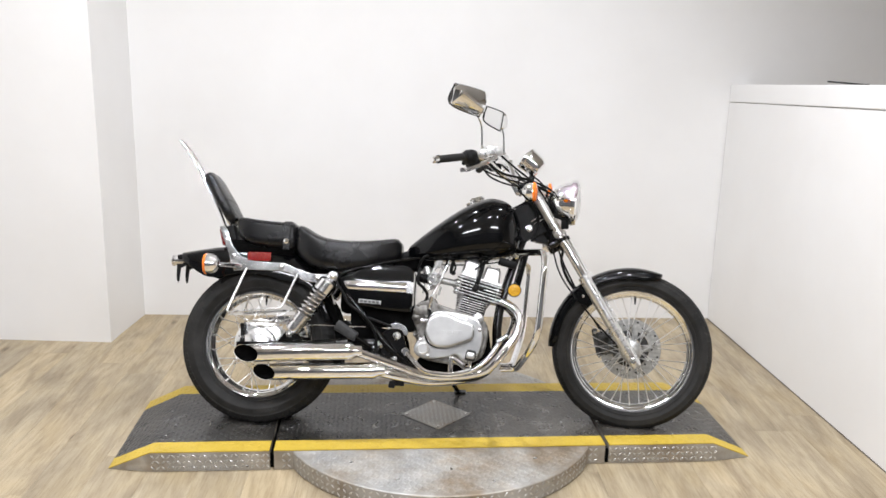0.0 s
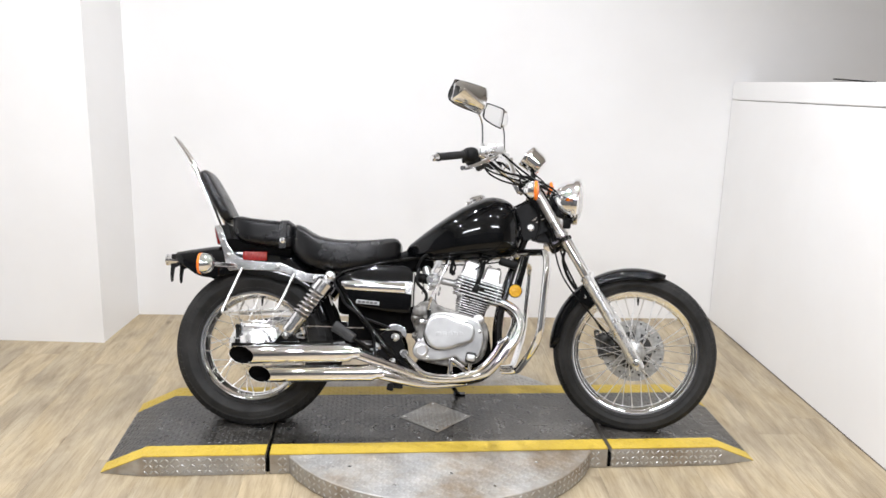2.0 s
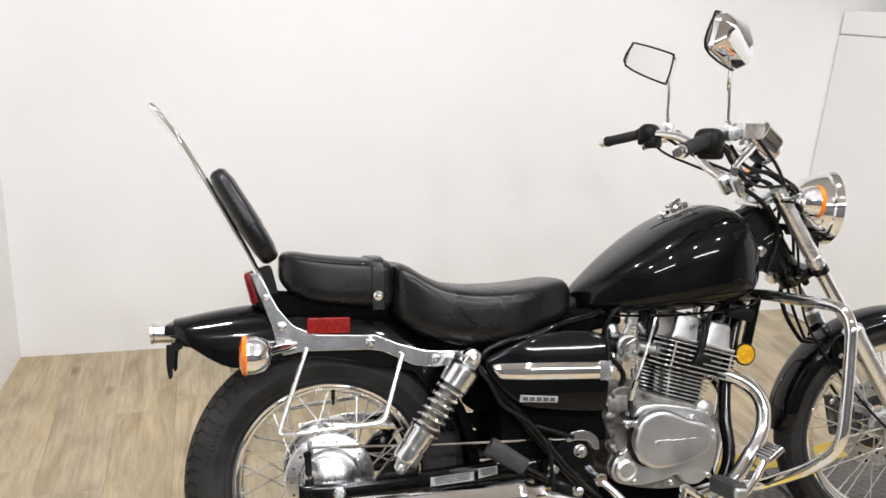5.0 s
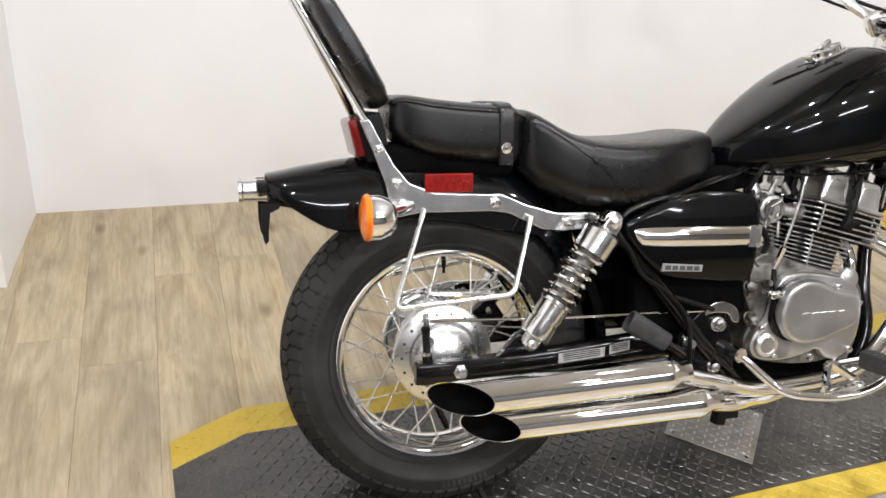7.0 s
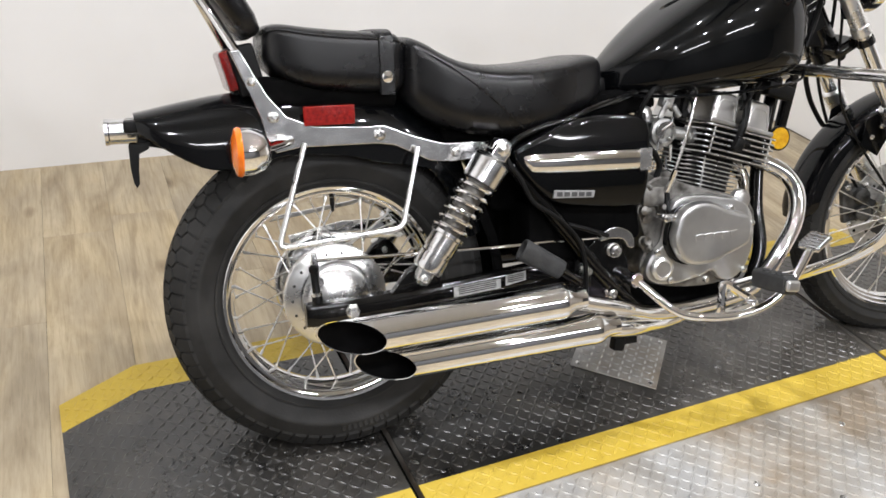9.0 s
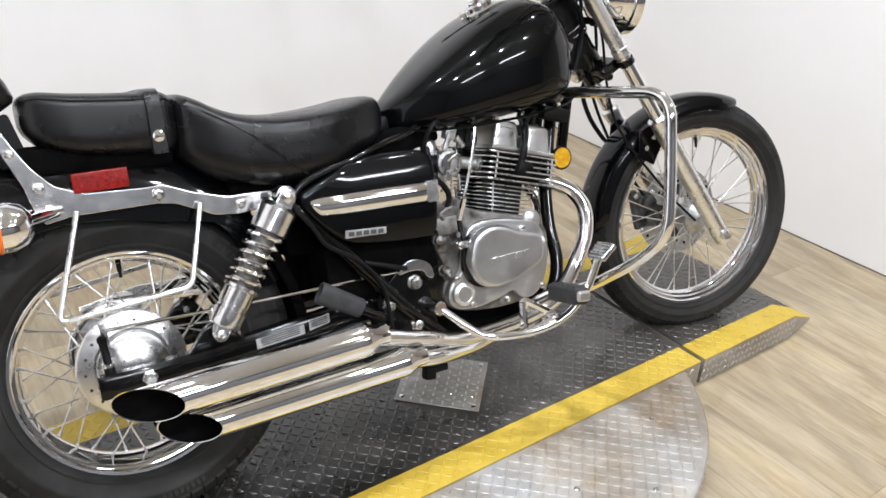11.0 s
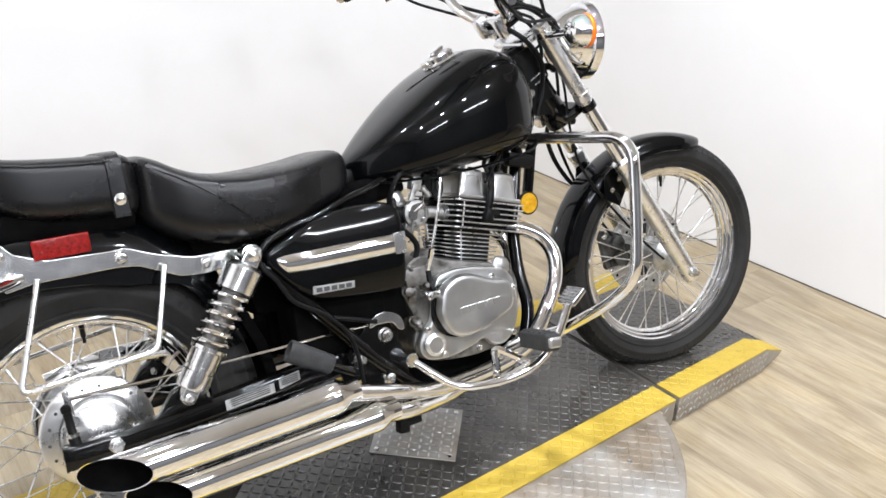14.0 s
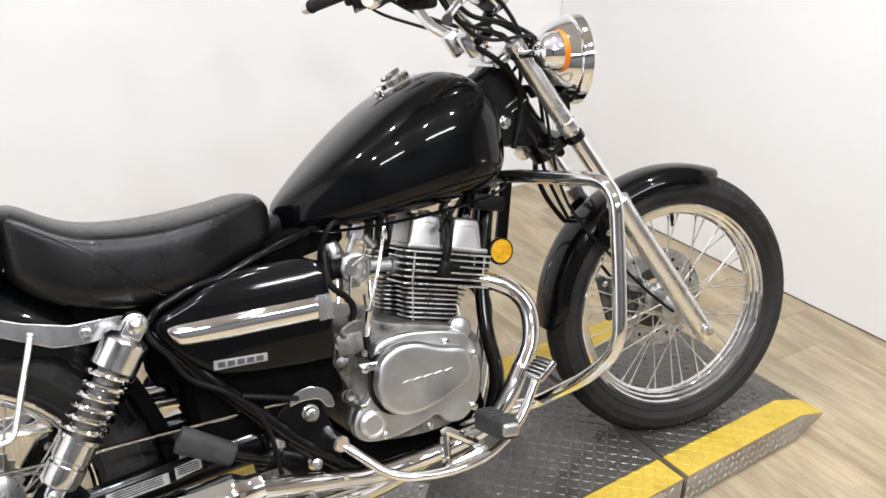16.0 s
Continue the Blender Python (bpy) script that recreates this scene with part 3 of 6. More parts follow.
def rim_mesh(rf, half):
    prof = [(rf, half), (rf - 0.003, half + 0.002), (rf - 0.008, half + 0.001), (rf - 0.0095, half - 0.003), (rf - 0.0105, half - 0.0065), (rf - 0.013, half - 0.0075), (rf - 0.0165, half - 0.0085),
            (rf - 0.018, half - 0.0115), (rf - 0.019, half - 0.016), (rf - 0.0235, half * 0.42), (rf - 0.028, half * 0.22), (rf - 0.029, 0)]
    prof = prof + [(r, -h) for r, h in reversed(prof[:-1])]
    inner = [(rf - 0.001, -half + 0.004), (rf - 0.014, -half * 0.4), (rf - 0.018, 0), (rf - 0.014, half * 0.4), (rf - 0.001, half - 0.004)]
    return lathe(BM(), prof + inner, 96, closed=True)


def wheel(name, m, R, half, rf, rim_half, blocks, slant, deep, label):
    rim = part(name, rim_mesh(rf, rim_half), chrome, bike, label, m)
    body, tread = tyre_mesh(R - deep + 0.002, half, rf - 0.006, blocks, slant, deep)
    part("tyre", body, rubber, rim, "black rubber tyre")
    tagged(part("tread", tread, rubber, rim, "raised rubber tread blocks"), kind="stuff")
    bm = BM()
    lathe(bm, [(0.0045, 0), (0.0045, 0.014), (0.003, 0.016), (0.003, 0.026), (0.0001, 0.027)], 10, axis((0.012, rf - 0.030, 0.004), (0.012, 0.0, 0.012)))
    part("valve_stem", bm, black_plastic, rim, "small black tyre valve")
    bm = BM()
    mid = rf - 0.006 + (R - rf) * 0.58
    for start in (0.5, 2.6, 4.7):
        for k in range(9):
            a = start + k * 0.042
            for z in (half * 0.995, -half * 0.995):
                block(bm, (0.011, 0.0065, 0.0016), Matrix.Rotation(a, 4, "Z") @ pose(mid, 0, z))
    tagged(part("sidewall_mark", bm, rubber, rim, "raised unreadable marks on the tyre wall"), kind="stuff")
    return rim


REAR_M = pose(0, 0, 0.292, 90)
rear = wheel("rear_wheel", REAR_M, 0.3055, 0.066, 0.208, 0.048, 66, 0.10, 0.0055, "chrome spoked rear wheel")
spoke_set(rear, 0.072, 0.036, 0.185, 0.012, 36)
bm = BM()
lathe(bm, [(0.02, -0.055), (0.05, -0.05), (0.075, -0.042), (0.078, -0.036), (0.07, -0.03), (0.066, 0.0), (0.07, 0.028), (0.090, 0.034), (0.097, 0.038), (0.097, 0.046), (0.092, 0.0495), (0.070, 0.0565), (0.067, 0.0560), (0.066, 0.050)], 64)
part("hub", bm, aluminium, rear, "satin aluminium drum hub")
bm = BM()
lathe(bm, [(0.0655, 0.050), (0.0645, 0.060), (0.061, 0.0645), (0.055, 0.066), (0.048, 0.073), (0.036, 0.079), (0.026, 0.083), (0.014, 0.085), (0.0001, 0.085)], 64)
part("brake_plate", bm, aluminium, rear, "polished drum brake plate")
for k in range(18):
    a = 2 * math.pi * k / 18
    bm = BM()
    lathe(bm, [(0.003, 0), (0.0027, 0.002), (0.0001, 0.0024)], 8, pose(0.082 * math.cos(a), 0.082 * math.sin(a), 0.0523))
    part("rivet", bm, dark_cast, rear)
bm = BM()
N_TEETH = 33
ring = []
for k in range(N_TEETH * 4):
    a = 2 * math.pi * k / (N_TEETH * 4)
    ring.append((0.088 + (0.006 if k % 4 in (1, 2) else 0.0)) * V(math.cos(a), math.sin(a), 0))
lo = [bm.verts.new(p + V(0, 0, -0.078)) for p in ring]
hi = [bm.verts.new(p + V(0, 0, -0.072)) for p in ring]
bm.faces.new(lo[::-1]), bm.faces.new(hi), skin(bm, [lo, hi])
part("sprocket", bm, dull_chrome, rear, "toothed steel chain sprocket")

FRONT_M = STEER @ pose(1.449, 0.017, 0.305, 90, 0, 1.8)
front = wheel("front_wheel", FRONT_M, 0.308, 0.043, 0.239, 0.030, 92, 0.06, 0.0030, "chrome spoked front wheel")
spoke_set(front, 0.034, 0.030, 0.213, 0.008, 36)
bm = BM()
lathe(bm, [(0.018, -0.05), (0.04, -0.045), (0.041, -0.034), (0.03, -0.028), (0.022, 0), (0.03, 0.026), (0.041, 0.03), (0.041, 0.036), (0.03, 0.046), (0.018, 0.06), (0.0001, 0.06)], 40)
part("hub", bm, cast_metal, front, "dull cast front hub")
bm = BM()
lathe(bm, [(0.075, -0.057), (0.120, -0.057), (0.120, -0.052), (0.075, -0.052)], 64, closed=True)
for k in range(5):
    block(bm, (0.05, 0.022, 0.004), pose(0, 0, -0.0545, 0, 0, 72 * k) @ pose(0.056, 0, 0, 0, 0, 14), 0.001, 1)
disc = part("brake_disc", bm, cast_metal, front, "drilled steel brake disc")
# near-black spots in place of shaded drilled holes
for k in range(24):
    a = 2 * math.pi * k / 24
    bm = BM()
    r = 0.084 + 0.013 * (k % 3)
    lathe(bm, [(0.0042, 0), (0.0042, 0.0004), (0.0001, 0.0004)], 8, pose(r * math.cos(a), r * math.sin(a), -0.0519))
    part("vent_hole", bm, dark_inside, disc)
bm = BM()
lathe(bm, [(0.045, -0.062), (0.074, -0.062), (0.074, -0.058), (0.045, -0.058)], 40, closed=True)
part("disc_carrier", bm, fin_dark, front, "dark ring inside the brake disc")
bm = BM()
block(bm, (0.058, 0.092, 0.046), pose(-0.100, 0.02, -0.062, 0, 0, 12), 0.014, 3)
for dy in (-0.022, 0.022):
    lathe(bm, [(0.018, 0), (0.020, 0.004), (0.020, 0.020), (0.014, 0.024), (0.0001, 0.024)], 20, pose(-0.100, 0.02, -0.062, 0, 0, 12) @ pose(0, dy, 0.016))
block(bm, (0.022, 0.11, 0.018), pose(-0.132, 0.022, -0.056, 0, 0, 12), 0.005)
caliper = part("brake_caliper", bm, dark_cast, front, "dark cast brake caliper")
for dx, dy in ((-0.030, -0.048), (-0.030, 0.050), (0.020, 0.044)):
    bm = BM()
    lathe(bm, [(0.007, 0), (0.007, 0.006), (0.004, 0.008), (0.0001, 0.008)], 8, pose(-0.100, 0.02, -0.062, 0, 0, 12) @ pose(dx, dy, 0.018))
    part("bolt", bm, bolt_metal, caliper)

# ----- front fork, clamps, head -----
def fork_at(s, y):
    return V(1.455 - 0.52 * s, y, 0.285 + 0.854 * s)


for y in (-0.103, 0.113):
    bm = BM()
    lathe(bm, [(0.012, -0.030), (0.019, -0.026), (0.022, -0.01), (0.0215, 0.03), (0.0225, 0.08), (0.0225, 0.345), (0.0245, 0.35), (0.0245, 0.365), (0.0175, 0.371)], 24, STEER @ axis(fork_at(0, y), fork_at(1, y)))
    leg = part("fork_slider", bm, aluminium, bike, "satin aluminium fork slider")
    bm = BM()
    rod(bm, fork_at(0.36, y), fork_at(0.56, y), 0.0165, 20)
    bmesh.ops.transform(bm, matrix=STEER, verts=bm.verts)
    part("stanchion", bm, chrome, leg)
    bm = BM()
    lathe(bm, [(0.0168, 0.545), (0.0205, 0.548), (0.0205, 0.566), (0.0182, 0.569), (0.0182, 0.735), (0.0190, 0.737), (0.0190, 0.755), (0.012, 0.758), (0.0001, 0.758)], 20, STEER @ axis(fork_at(0, y), fork_at(1, y)))
    part("fork_cover", bm, aluminium, leg, "polished upper fork cover")
    bm = BM()
    ya = -0.008 + (y + 0.008) * 1.0
    rod(bm, fork_at(0, ya) + V(0, -0.03 if y < 0 else 0.03, 0.0), fork_at(0, ya) + V(0, 0.024, 0) * (1 if y < 0 else -1), 0.013, 16, 0.003)
    lathe(bm, [(0.0085, 0), (0.0085, 0.008), (0.0001, 0.008)], 6, axis(fork_at(0, ya) + V(0, -0.03 if y < 0 else 0.03, 0), fork_at(0, ya) + V(0, -0.1 if y < 0 else 0.1, 0)))
    bmesh.ops.transform(bm, matrix=STEER, verts=bm.verts)
    part("axle_end", bm, bolt_metal, leg)


def clamp(s, size, back, mat, name, label=""):
    bm = BM()
    c = fork_at(s, -0.008) + V(-0.854, 0, -0.52) * back
    block(bm, size, STEER @ Matrix.Translation(c) @ pose(0, 0, 0, 0, -31.3, 0), 0.012)
    for y in (-0.103, 0.113):
        lathe(bm, [(0.0188, -0.008), (0.0195, -0.006), (0.0195, 0.006), (0.0188, 0.008)], 20, STEER @ axis(fork_at(s, y), fork_at(s + 1, y)))
    return part(name, bm, mat, bike, label)


clamp(0.530, (0.060, 0.16, 0.028), 0.030, black_frame, "lower_fork_clamp", "black lower fork clamp")
clamp(0.735, (0.06, 0.16, 0.02), 0.022, dull_chrome, "upper_fork_clamp", "polished upper fork clamp")
bm = BM()
a, b = fork_at(0.50, -0.008) + V(-0.854, 0, -0.52) * 0.04, fork_at(0.745, -0.008) + V(-0.854, 0, -0.52) * 0.04
lathe(bm, [(0.026, 0), (0.034, 0.004), (0.034, 0.03), (0.03, 0.035), (0.03, 0.2), (0.034, 0.205), (0.034, 0.23), (0.026, 0.235)], 24, axis(a, b))
part("head_tube", bm, black_frame, bike)
bm = BM()
for y, z in ((-0.05, 0.0), (0.034, 0.0)):
    block(bm, (0.10, 0.004, 0.13), pose(1.035, y, 0.80, 0, -25, 0), 0.001, 1)
block(bm, (0.09, 0.08, 0.10), pose(1.05, -0.008, 0.83, 0, -28, 0), 0.01)
plate(bm, [(0.985, 0.862), (1.025, 0.880), (1.070, 0.866), (1.098, 0.825), (1.128, 0.770), (1.150, 0.735), (1.132, 0.716), (1.075, 0.722), (1.045, 0.735), (1.030, 0.775)], -0.030, 0.020, 0.004)
part("head_gusset", bm, black_plastic, bike, "black frame gusset and covers at the steering head")
for k in range(2):
    bm = BM()
    rod(bm, (1.046 + 0.012 * k, -0.052, 0.800 - 0.010 * k), (1.082 + 0.012 * k, -0.052, 0.822 - 0.010 * k), 0.0022, 8)
    part("gusset_rib", bm, dull_chrome, bike)
for x, y, z, r in ((1.040, -0.058, 0.773, 0.0105),):
    bm = BM()
    rod(bm, (x, -0.03, z), (x, y + 0.006, z), r * 0.7, 14)
    lathe(bm, [(r * 1.25, 0), (r * 1.25, 0.003), (r, 0.004), (r, 0.009), (r * 0.7, 0.012), (0.0001, 0.012)], 16, axis((x, y + 0.008, z), (x, y - 1, z)))
    part("bolt", bm, bolt_metal, bike, "bright hexagon bolt")

# headlight, instruments
HM = STEER @ pose(1.176, -0.022, 0.885, 0, 90 + 4, 0)
bm = BM()
lathe(bm, [(0.0001, -0.062), (0.024, -0.058), (0.046, -0.045), (0.064, -0.022), (0.076, 0.006), (0.081, 0.030)], 48, HM)
lamp_body = part("headlight", bm, chrome, bike, "chrome bucket headlight")
bm = BM()
lathe(bm, [(0.081, 0.028), (0.088, 0.030), (0.090, 0.036), (0.090, 0.050), (0.086, 0.055), (0.078, 0.056)], 48, HM)
part("rim", bm, chrome, lamp_body)
bm = BM()
lathe(bm, [(0.080, 0.054), (0.06, 0.063), (0.03, 0.068), (0.0001, 0.069)], 48, HM)
part("lens", bm, clear_lens, lamp_body, "clear fluted glass lens")
bm = BM()
tube(bm, [V(1.10, -0.09, 0.83), V(1.15, -0.06, 0.83), V(1.185, -0.035, 0.815), V(1.15, -0.01, 0.83), V(1.10, 0.07, 0.83)], 0.009, 10)
block(bm, (0.03, 0.03, 0.045), pose(1.185, -0.035, 0.80), 0.006)
bmesh.ops.transform(bm, matrix=STEER, verts=bm.verts)
part("headlight_bracket", bm, black_plastic, bike)
SM = STEER @ pose(1.050, -0.03, 1.036, 0, -50, 0)
bm = BM()
lathe(bm, [(0.018, -0.045), (0.035, -0.04), (0.043, -0.025), (0.045, 0.018), (0.048, 0.022), (0.048, 0.032), (0.044, 0.036)], 40, SM)
speedo = part("speedometer", bm, chrome, bike, "round chrome speedometer pod")
bm = BM()
lathe(bm, [(0.045, 0.034), (0.03, 0.037), (0.0001, 0.038)], 40, SM)
part("dial_glass", bm, black_paint, speedo, "dark dial under glass")
bm = BM()
tube(bm, [V(1.055, -0.02, 0.995), V(1.045, -0.01, 0.965), V(1.03, -0.008, 0.93)], 0.012, 10)
block(bm, (0.05, 0.12, 0.02), pose(1.02, -0.01, 0.945, 0, -31, 0), 0.006)
bmesh.ops.transform(bm, matrix=STEER, verts=bm.verts)
part("instrument_bracket", bm, black_frame, bike)

# handlebar and its controls
bar = bent([(0.750, -0.382, 1.0218), (0.830, -0.270, 1.0415), (0.890, -0.225, 1.040), (0.945, -0.150, 0.985), (1.003, -0.075, 0.946), (1.003, 0.075, 0.946), (0.968, 0.112, 0.973), (0.940, 0.172, 1.046), (0.900, 0.215, 1.060), (0.843, 0.270, 1.064), (0.776, 0.386, 1.0425)], 0.04, 6)
bm = BM()
tube(bm, [STEER @ p for p in bar], 0.0112, 14)
handlebar = part("handlebar", bm, chrome, bike, "pulled-back chrome handlebar")
for y in (-0.05, 0.05):
    bm = BM()
    block(bm, (0.036, 0.028, 0.05), STEER @ pose(0.998, y - 0.004, 0.935, 0, -31, 0), 0.006)
    part("bar_clamp", bm, dull_chrome, handlebar)
LEFT_LEVER = [(0.955, 0.245, 1.056), (0.950, 0.275, 1.046), (0.930, 0.302, 1.034), (0.905, 0.326, 1.020), (0.885, 0.340, 1.014)]
for s in (-1, 1):
    SIDE = STEER @ Matrix.Translation((-0.038, 0, -0.012) if s < 0 else (-0.023, 0, 0.010))
    g0, g1 = V(0.862, s * 0.278, 1.052), V(0.783, -0.389, 1.0325) if s < 0 else V(0.7946, 0.393, 1.0313)
    bm = BM()
    M4 = SIDE @ axis(g0, g1)
    L = (g1 - g0).length
    prof = [(0.011, 0), (0.017, 0.001), (0.017, 0.006), (0.0135, 0.008)]
    k = 0.012
    while k < L - 0.012:
        prof += [(0.0132, k), (0.0142, k + 0.002), (0.0142, k + 0.006), (0.0132, k + 0.008)]
        k += 0.011
    prof += [(0.0155, L - 0.006), (0.0155, L), (0.010, L + 0.001)]
    lathe(bm, prof, 20, M4)
    grip = part("grip", bm, rubber, handlebar, "ribbed black rubber handlebar grip")
    bm = BM()
    lathe(bm, [(0.011, L), (0.0135, L + 0.002), (0.0135, L + 0.020), (0.009, L + 0.022), (0.009, L + 0.028), (0.0001, L + 0.028)], 20, M4)
    part("end_cap", bm, chrome, grip, "chrome bar end weight")
    bm = BM()
    block(bm, (0.052, 0.062, 0.056), SIDE @ Matrix.Translation(g0 + V(0.018, -s * 0.016, 0.0)) @ pose(0, 0, 0, 0, 0, -s * 42), 0.022, 4)
    lathe(bm, [(0.009, 0), (0.009, 0.012), (0.0001, 0.012)], 12, SIDE @ axis(g0 + V(0.0, -s * 0.02, -0.02), g0 + V(-0.4, -s * 0.3, -0.1)))
    block(bm, (0.036, 0.050, 0.030), SIDE @ Matrix.Translation(g0 + V(0.026, -s * 0.026, -0.024)) @ pose(0, 0, 0, 0, 0, -s * 42), 0.008)
    part("switch_housing", bm, black_plastic, handlebar, "black switch housing")
    bm = BM()
    block(bm, (0.032, 0.045, 0.03), SIDE @ pose(0.925, s * 0.245, 1.068, 0, 0, s * -25), 0.006)
    block(bm, (0.062, 0.062, 0.034), SIDE @ pose(0.962, s * 0.243, 1.074, 0, 0, s * -25), 0.005) if s < 0 else None
    part("brake_reservoir" if s < 0 else "clutch_perch", bm, aluminium, handlebar, "satin silver lever perch")
    bm = BM()
    tube(bm, [SIDE @ V(*p) for p in curve_pts([(0.972, s * 0.245, 1.052), (0.965, s * 0.285, 1.040), (0.93, s * 0.325, 1.018), (0.895, s * 0.375, 0.998), (0.878, s * 0.42, 0.992)] if s < 0 else LEFT_LEVER, 4)], [0.0085] * 8 + [0.007] * 8 + [0.0085], 10)
    part("lever", bm, chrome, handlebar, "chrome hand lever")
    # mirror
    if s < 0:
        MH = STEER @ pose(0.842, -0.335, 1.243, 0, 19, 0) @ pose(0, 0, 0, 0, -4, -45)
        stem = curve_pts([(0.884, -0.250, 1.058), (0.884, -0.252, 1.118), (0.880, -0.262, 1.168), (0.862, -0.318, 1.21)], 5)
    else:
        MH = STEER @ pose(0.853, 0.266, 1.2565, 23.5, -0.4, 42.5)
        stem = curve_pts([(0.902, 0.252, 1.082), (0.902, 0.251, 1.13), (0.901, 0.243, 1.175), (0.896, 0.236, 1.204)], 5)
    bm = BM()
    tube(bm, [STEER @ V(*p) for p in stem], 0.0048, 10)
    lathe(bm, [(0.008, 0), (0.008, 0.022), (0.006, 0.026)], 6, STEER @ axis(stem[0], stem[1]))
    arm = part("mirror_arm", bm, chrome, handlebar)
    bm = BM()
    face = [(-0.072, -0.040), (0.058, -0.044), (0.074, -0.030), (0.066, 0.040), (0.050, 0.050), (-0.060, 0.038), (-0.076, 0.024)]
    if s > 0:
        face = [(-a, b * 0.88) for a, b in face][::-1]
    corners = bent([V(a, b, 0) for a, b in face + face[:2]], 0.012, 3)[1:-1]
    ridge = [(-0.052, 0.012), (0.052, -0.016)] if s < 0 else [(0.052, 0.012), (-0.052, -0.016)]
    rings = []
    for x, k in ((-0.001, 0.985), (0.006, 1.0), (0.015, 0.975), (0.033, 0.55), (0.041, 0.12)):
        ring = []
        for p in corners:
            r0, r1 = V(*ridge[0], 0), V(*ridge[1], 0)
            u = max(0.0, min(1.0, (p - r0).dot(r1 - r0) / (r1 - r0).length_squared))
            c = (r0 + (r1 - r0) * u) * (1 - k)
            ring.append(bm.verts.new(MH @ V(x, p.x * k + c.x, p.y * k + c.y)))
        rings.append(ring)
    skin(bm, rings)
    bm.faces.new(rings[-1])
    shell = part("mirror_shell", bm, chrome, arm, "faceted chrome mirror shell", None, 22)
    bm = BM()
    bm.faces.new([bm.verts.new(MH @ V(0.0005, a * 0.95, b * 0.95)) for a, b in outline_curve(face, 4)])
    part("mirror_glass", bm, mirror_glass, arm, "mirror glass")
    bm = BM()
    oc = outline_curve(face, 4)
    tube(bm, [MH @ V(-0.001, a * 0.97, b * 0.97) for a, b in oc], 0.0026, 6, True)
    part("mirror_edge", bm, black_plastic, arm)
    # front turn signal
    TC = V(1.070, -0.262, 0.912) if s < 0 else V(1.092, 0.200, 0.935)
    bm = BM()
    tube(bm, [STEER @ V(1.075, s * 0.11, 0.905), STEER @ (TC - V(0, s * 0.03, 0))], 0.0085, 12)
    part("signal_stalk", bm, chrome, bike, "chrome signal stalk")
    bm = BM()
    TM = STEER @ Matrix.Translation(TC) @ pose(0, 0, 0, 0, 90, 0)
    lathe(bm, [(0.0001, -0.030), (0.016, -0.028), (0.027, -0.019), (0.033, -0.004), (0.034, 0.012)], 28, TM)
    sig = part("turn_signal", bm, chrome, bike, "chrome turn signal with orange lens")
    bm = BM()
    lathe(bm, [(0.035, 0.010), (0.036, 0.014), (0.034, 0.020), (0.02, 0.025), (0.0001, 0.026)], 28, TM)
    part("lens", bm, orange_lens, sig, "orange plastic lens")


def cable(pts, r=0.0035, name="cable", mat=black_plastic, parent=None):
    bm = BM()
    p = curve_pts(pts, 6)
    tube(bm, p, r, 8)
    return part(name, bm, mat, parent or bike)


SP = lambda *a: STEER @ V(*a)
cable([SP(0.87, -0.262, 1.035), SP(0.90, -0.25, 0.99), SP(0.965, -0.17, 0.965), (1.03, -0.11, 0.93), (1.05, -0.06, 0.90), (0.99, -0.03, 0.86), (0.93, -0.02, 0.84)])
cable([SP(0.875, -0.258, 1.03), SP(0.915, -0.26, 0.97), SP(0.99, -0.19, 0.94), (1.08, -0.12, 0.925), (1.10, -0.05, 0.89), (1.03, -0.03, 0.83)])
cable([SP(0.94, -0.25, 1.06), SP(1.01, -0.20, 1.0), SP(1.07, -0.12, 0.95), SP(1.12, -0.06, 0.87), SP(1.15, -0.02, 0.76), SP(1.17, 0.04, 0.66), SP(1.25, 0.07, 0.5), SP(1.34, 0.06, 0.36)], 0.004, "brake_hose")
cable([SP(0.93, 0.25, 1.05), SP(1.0, 0.19, 0.98), SP(1.06, 0.1, 0.93), (1.07, 0.03, 0.86), (0.98, -0.06, 0.72), (0.83, -0.13, 0.60)])
cable([SP(0.870, 0.250, 1.056), SP(0.874, 0.246, 1.030), SP(0.900, 0.225, 1.006), SP(0.96, 0.16, 0.975), SP(1.04, 0.1, 0.94), SP(1.10, 0.02, 0.90)])
cable([SP(1.05, -0.03, 0.99), SP(1.11, -0.05, 0.93), SP(1.13, -0.08, 0.8), SP(1.145, -0.075, 0.69), SP(1.19, -0.06, 0.57), SP(1.33, -0.05, 0.40), SP(1.42, -0.05, 0.31)], 0.0032, "speedometer_cable")
cable([SP(0.99, -0.04, 0.955), SP(1.03, -0.10, 0.97), SP(1.10, -0.09, 0.93), SP(1.14, -0.05, 0.91)], 0.0045, "wiring_loom")
cable([SP(0.90, -0.235, 1.03), SP(0.955, -0.19, 0.985), SP(1.05, -0.12, 0.965), SP(1.12, -0.07, 0.935), SP(1.15, -0.03, 0.91)], 0.0045)
cable([SP(0.885, 0.235, 1.06), SP(0.96, 0.16, 1.0), SP(1.03, 0.06, 0.96), SP(1.08, -0.02, 0.935), SP(1.10, -0.04, 0.86), (1.04, -0.045, 0.79)], 0.0045)
cable([SP(1.0, -0.06, 0.93), SP(1.035, -0.085, 0.90), (1.065, -0.075, 0.84), (1.07, -0.06, 0.78), (1.05, -0.055, 0.72)], 0.006)
bm = BM()
lathe(bm, [(0.0001, -0.016), (0.012, -0.014), (0.020, -0.002), (0.022, 0.010), (0.012, 0.013), (0.0001, 0.014)], 20, axis((1.119, 0.024, 0.712), (1.10, -0.4, 0.60)))
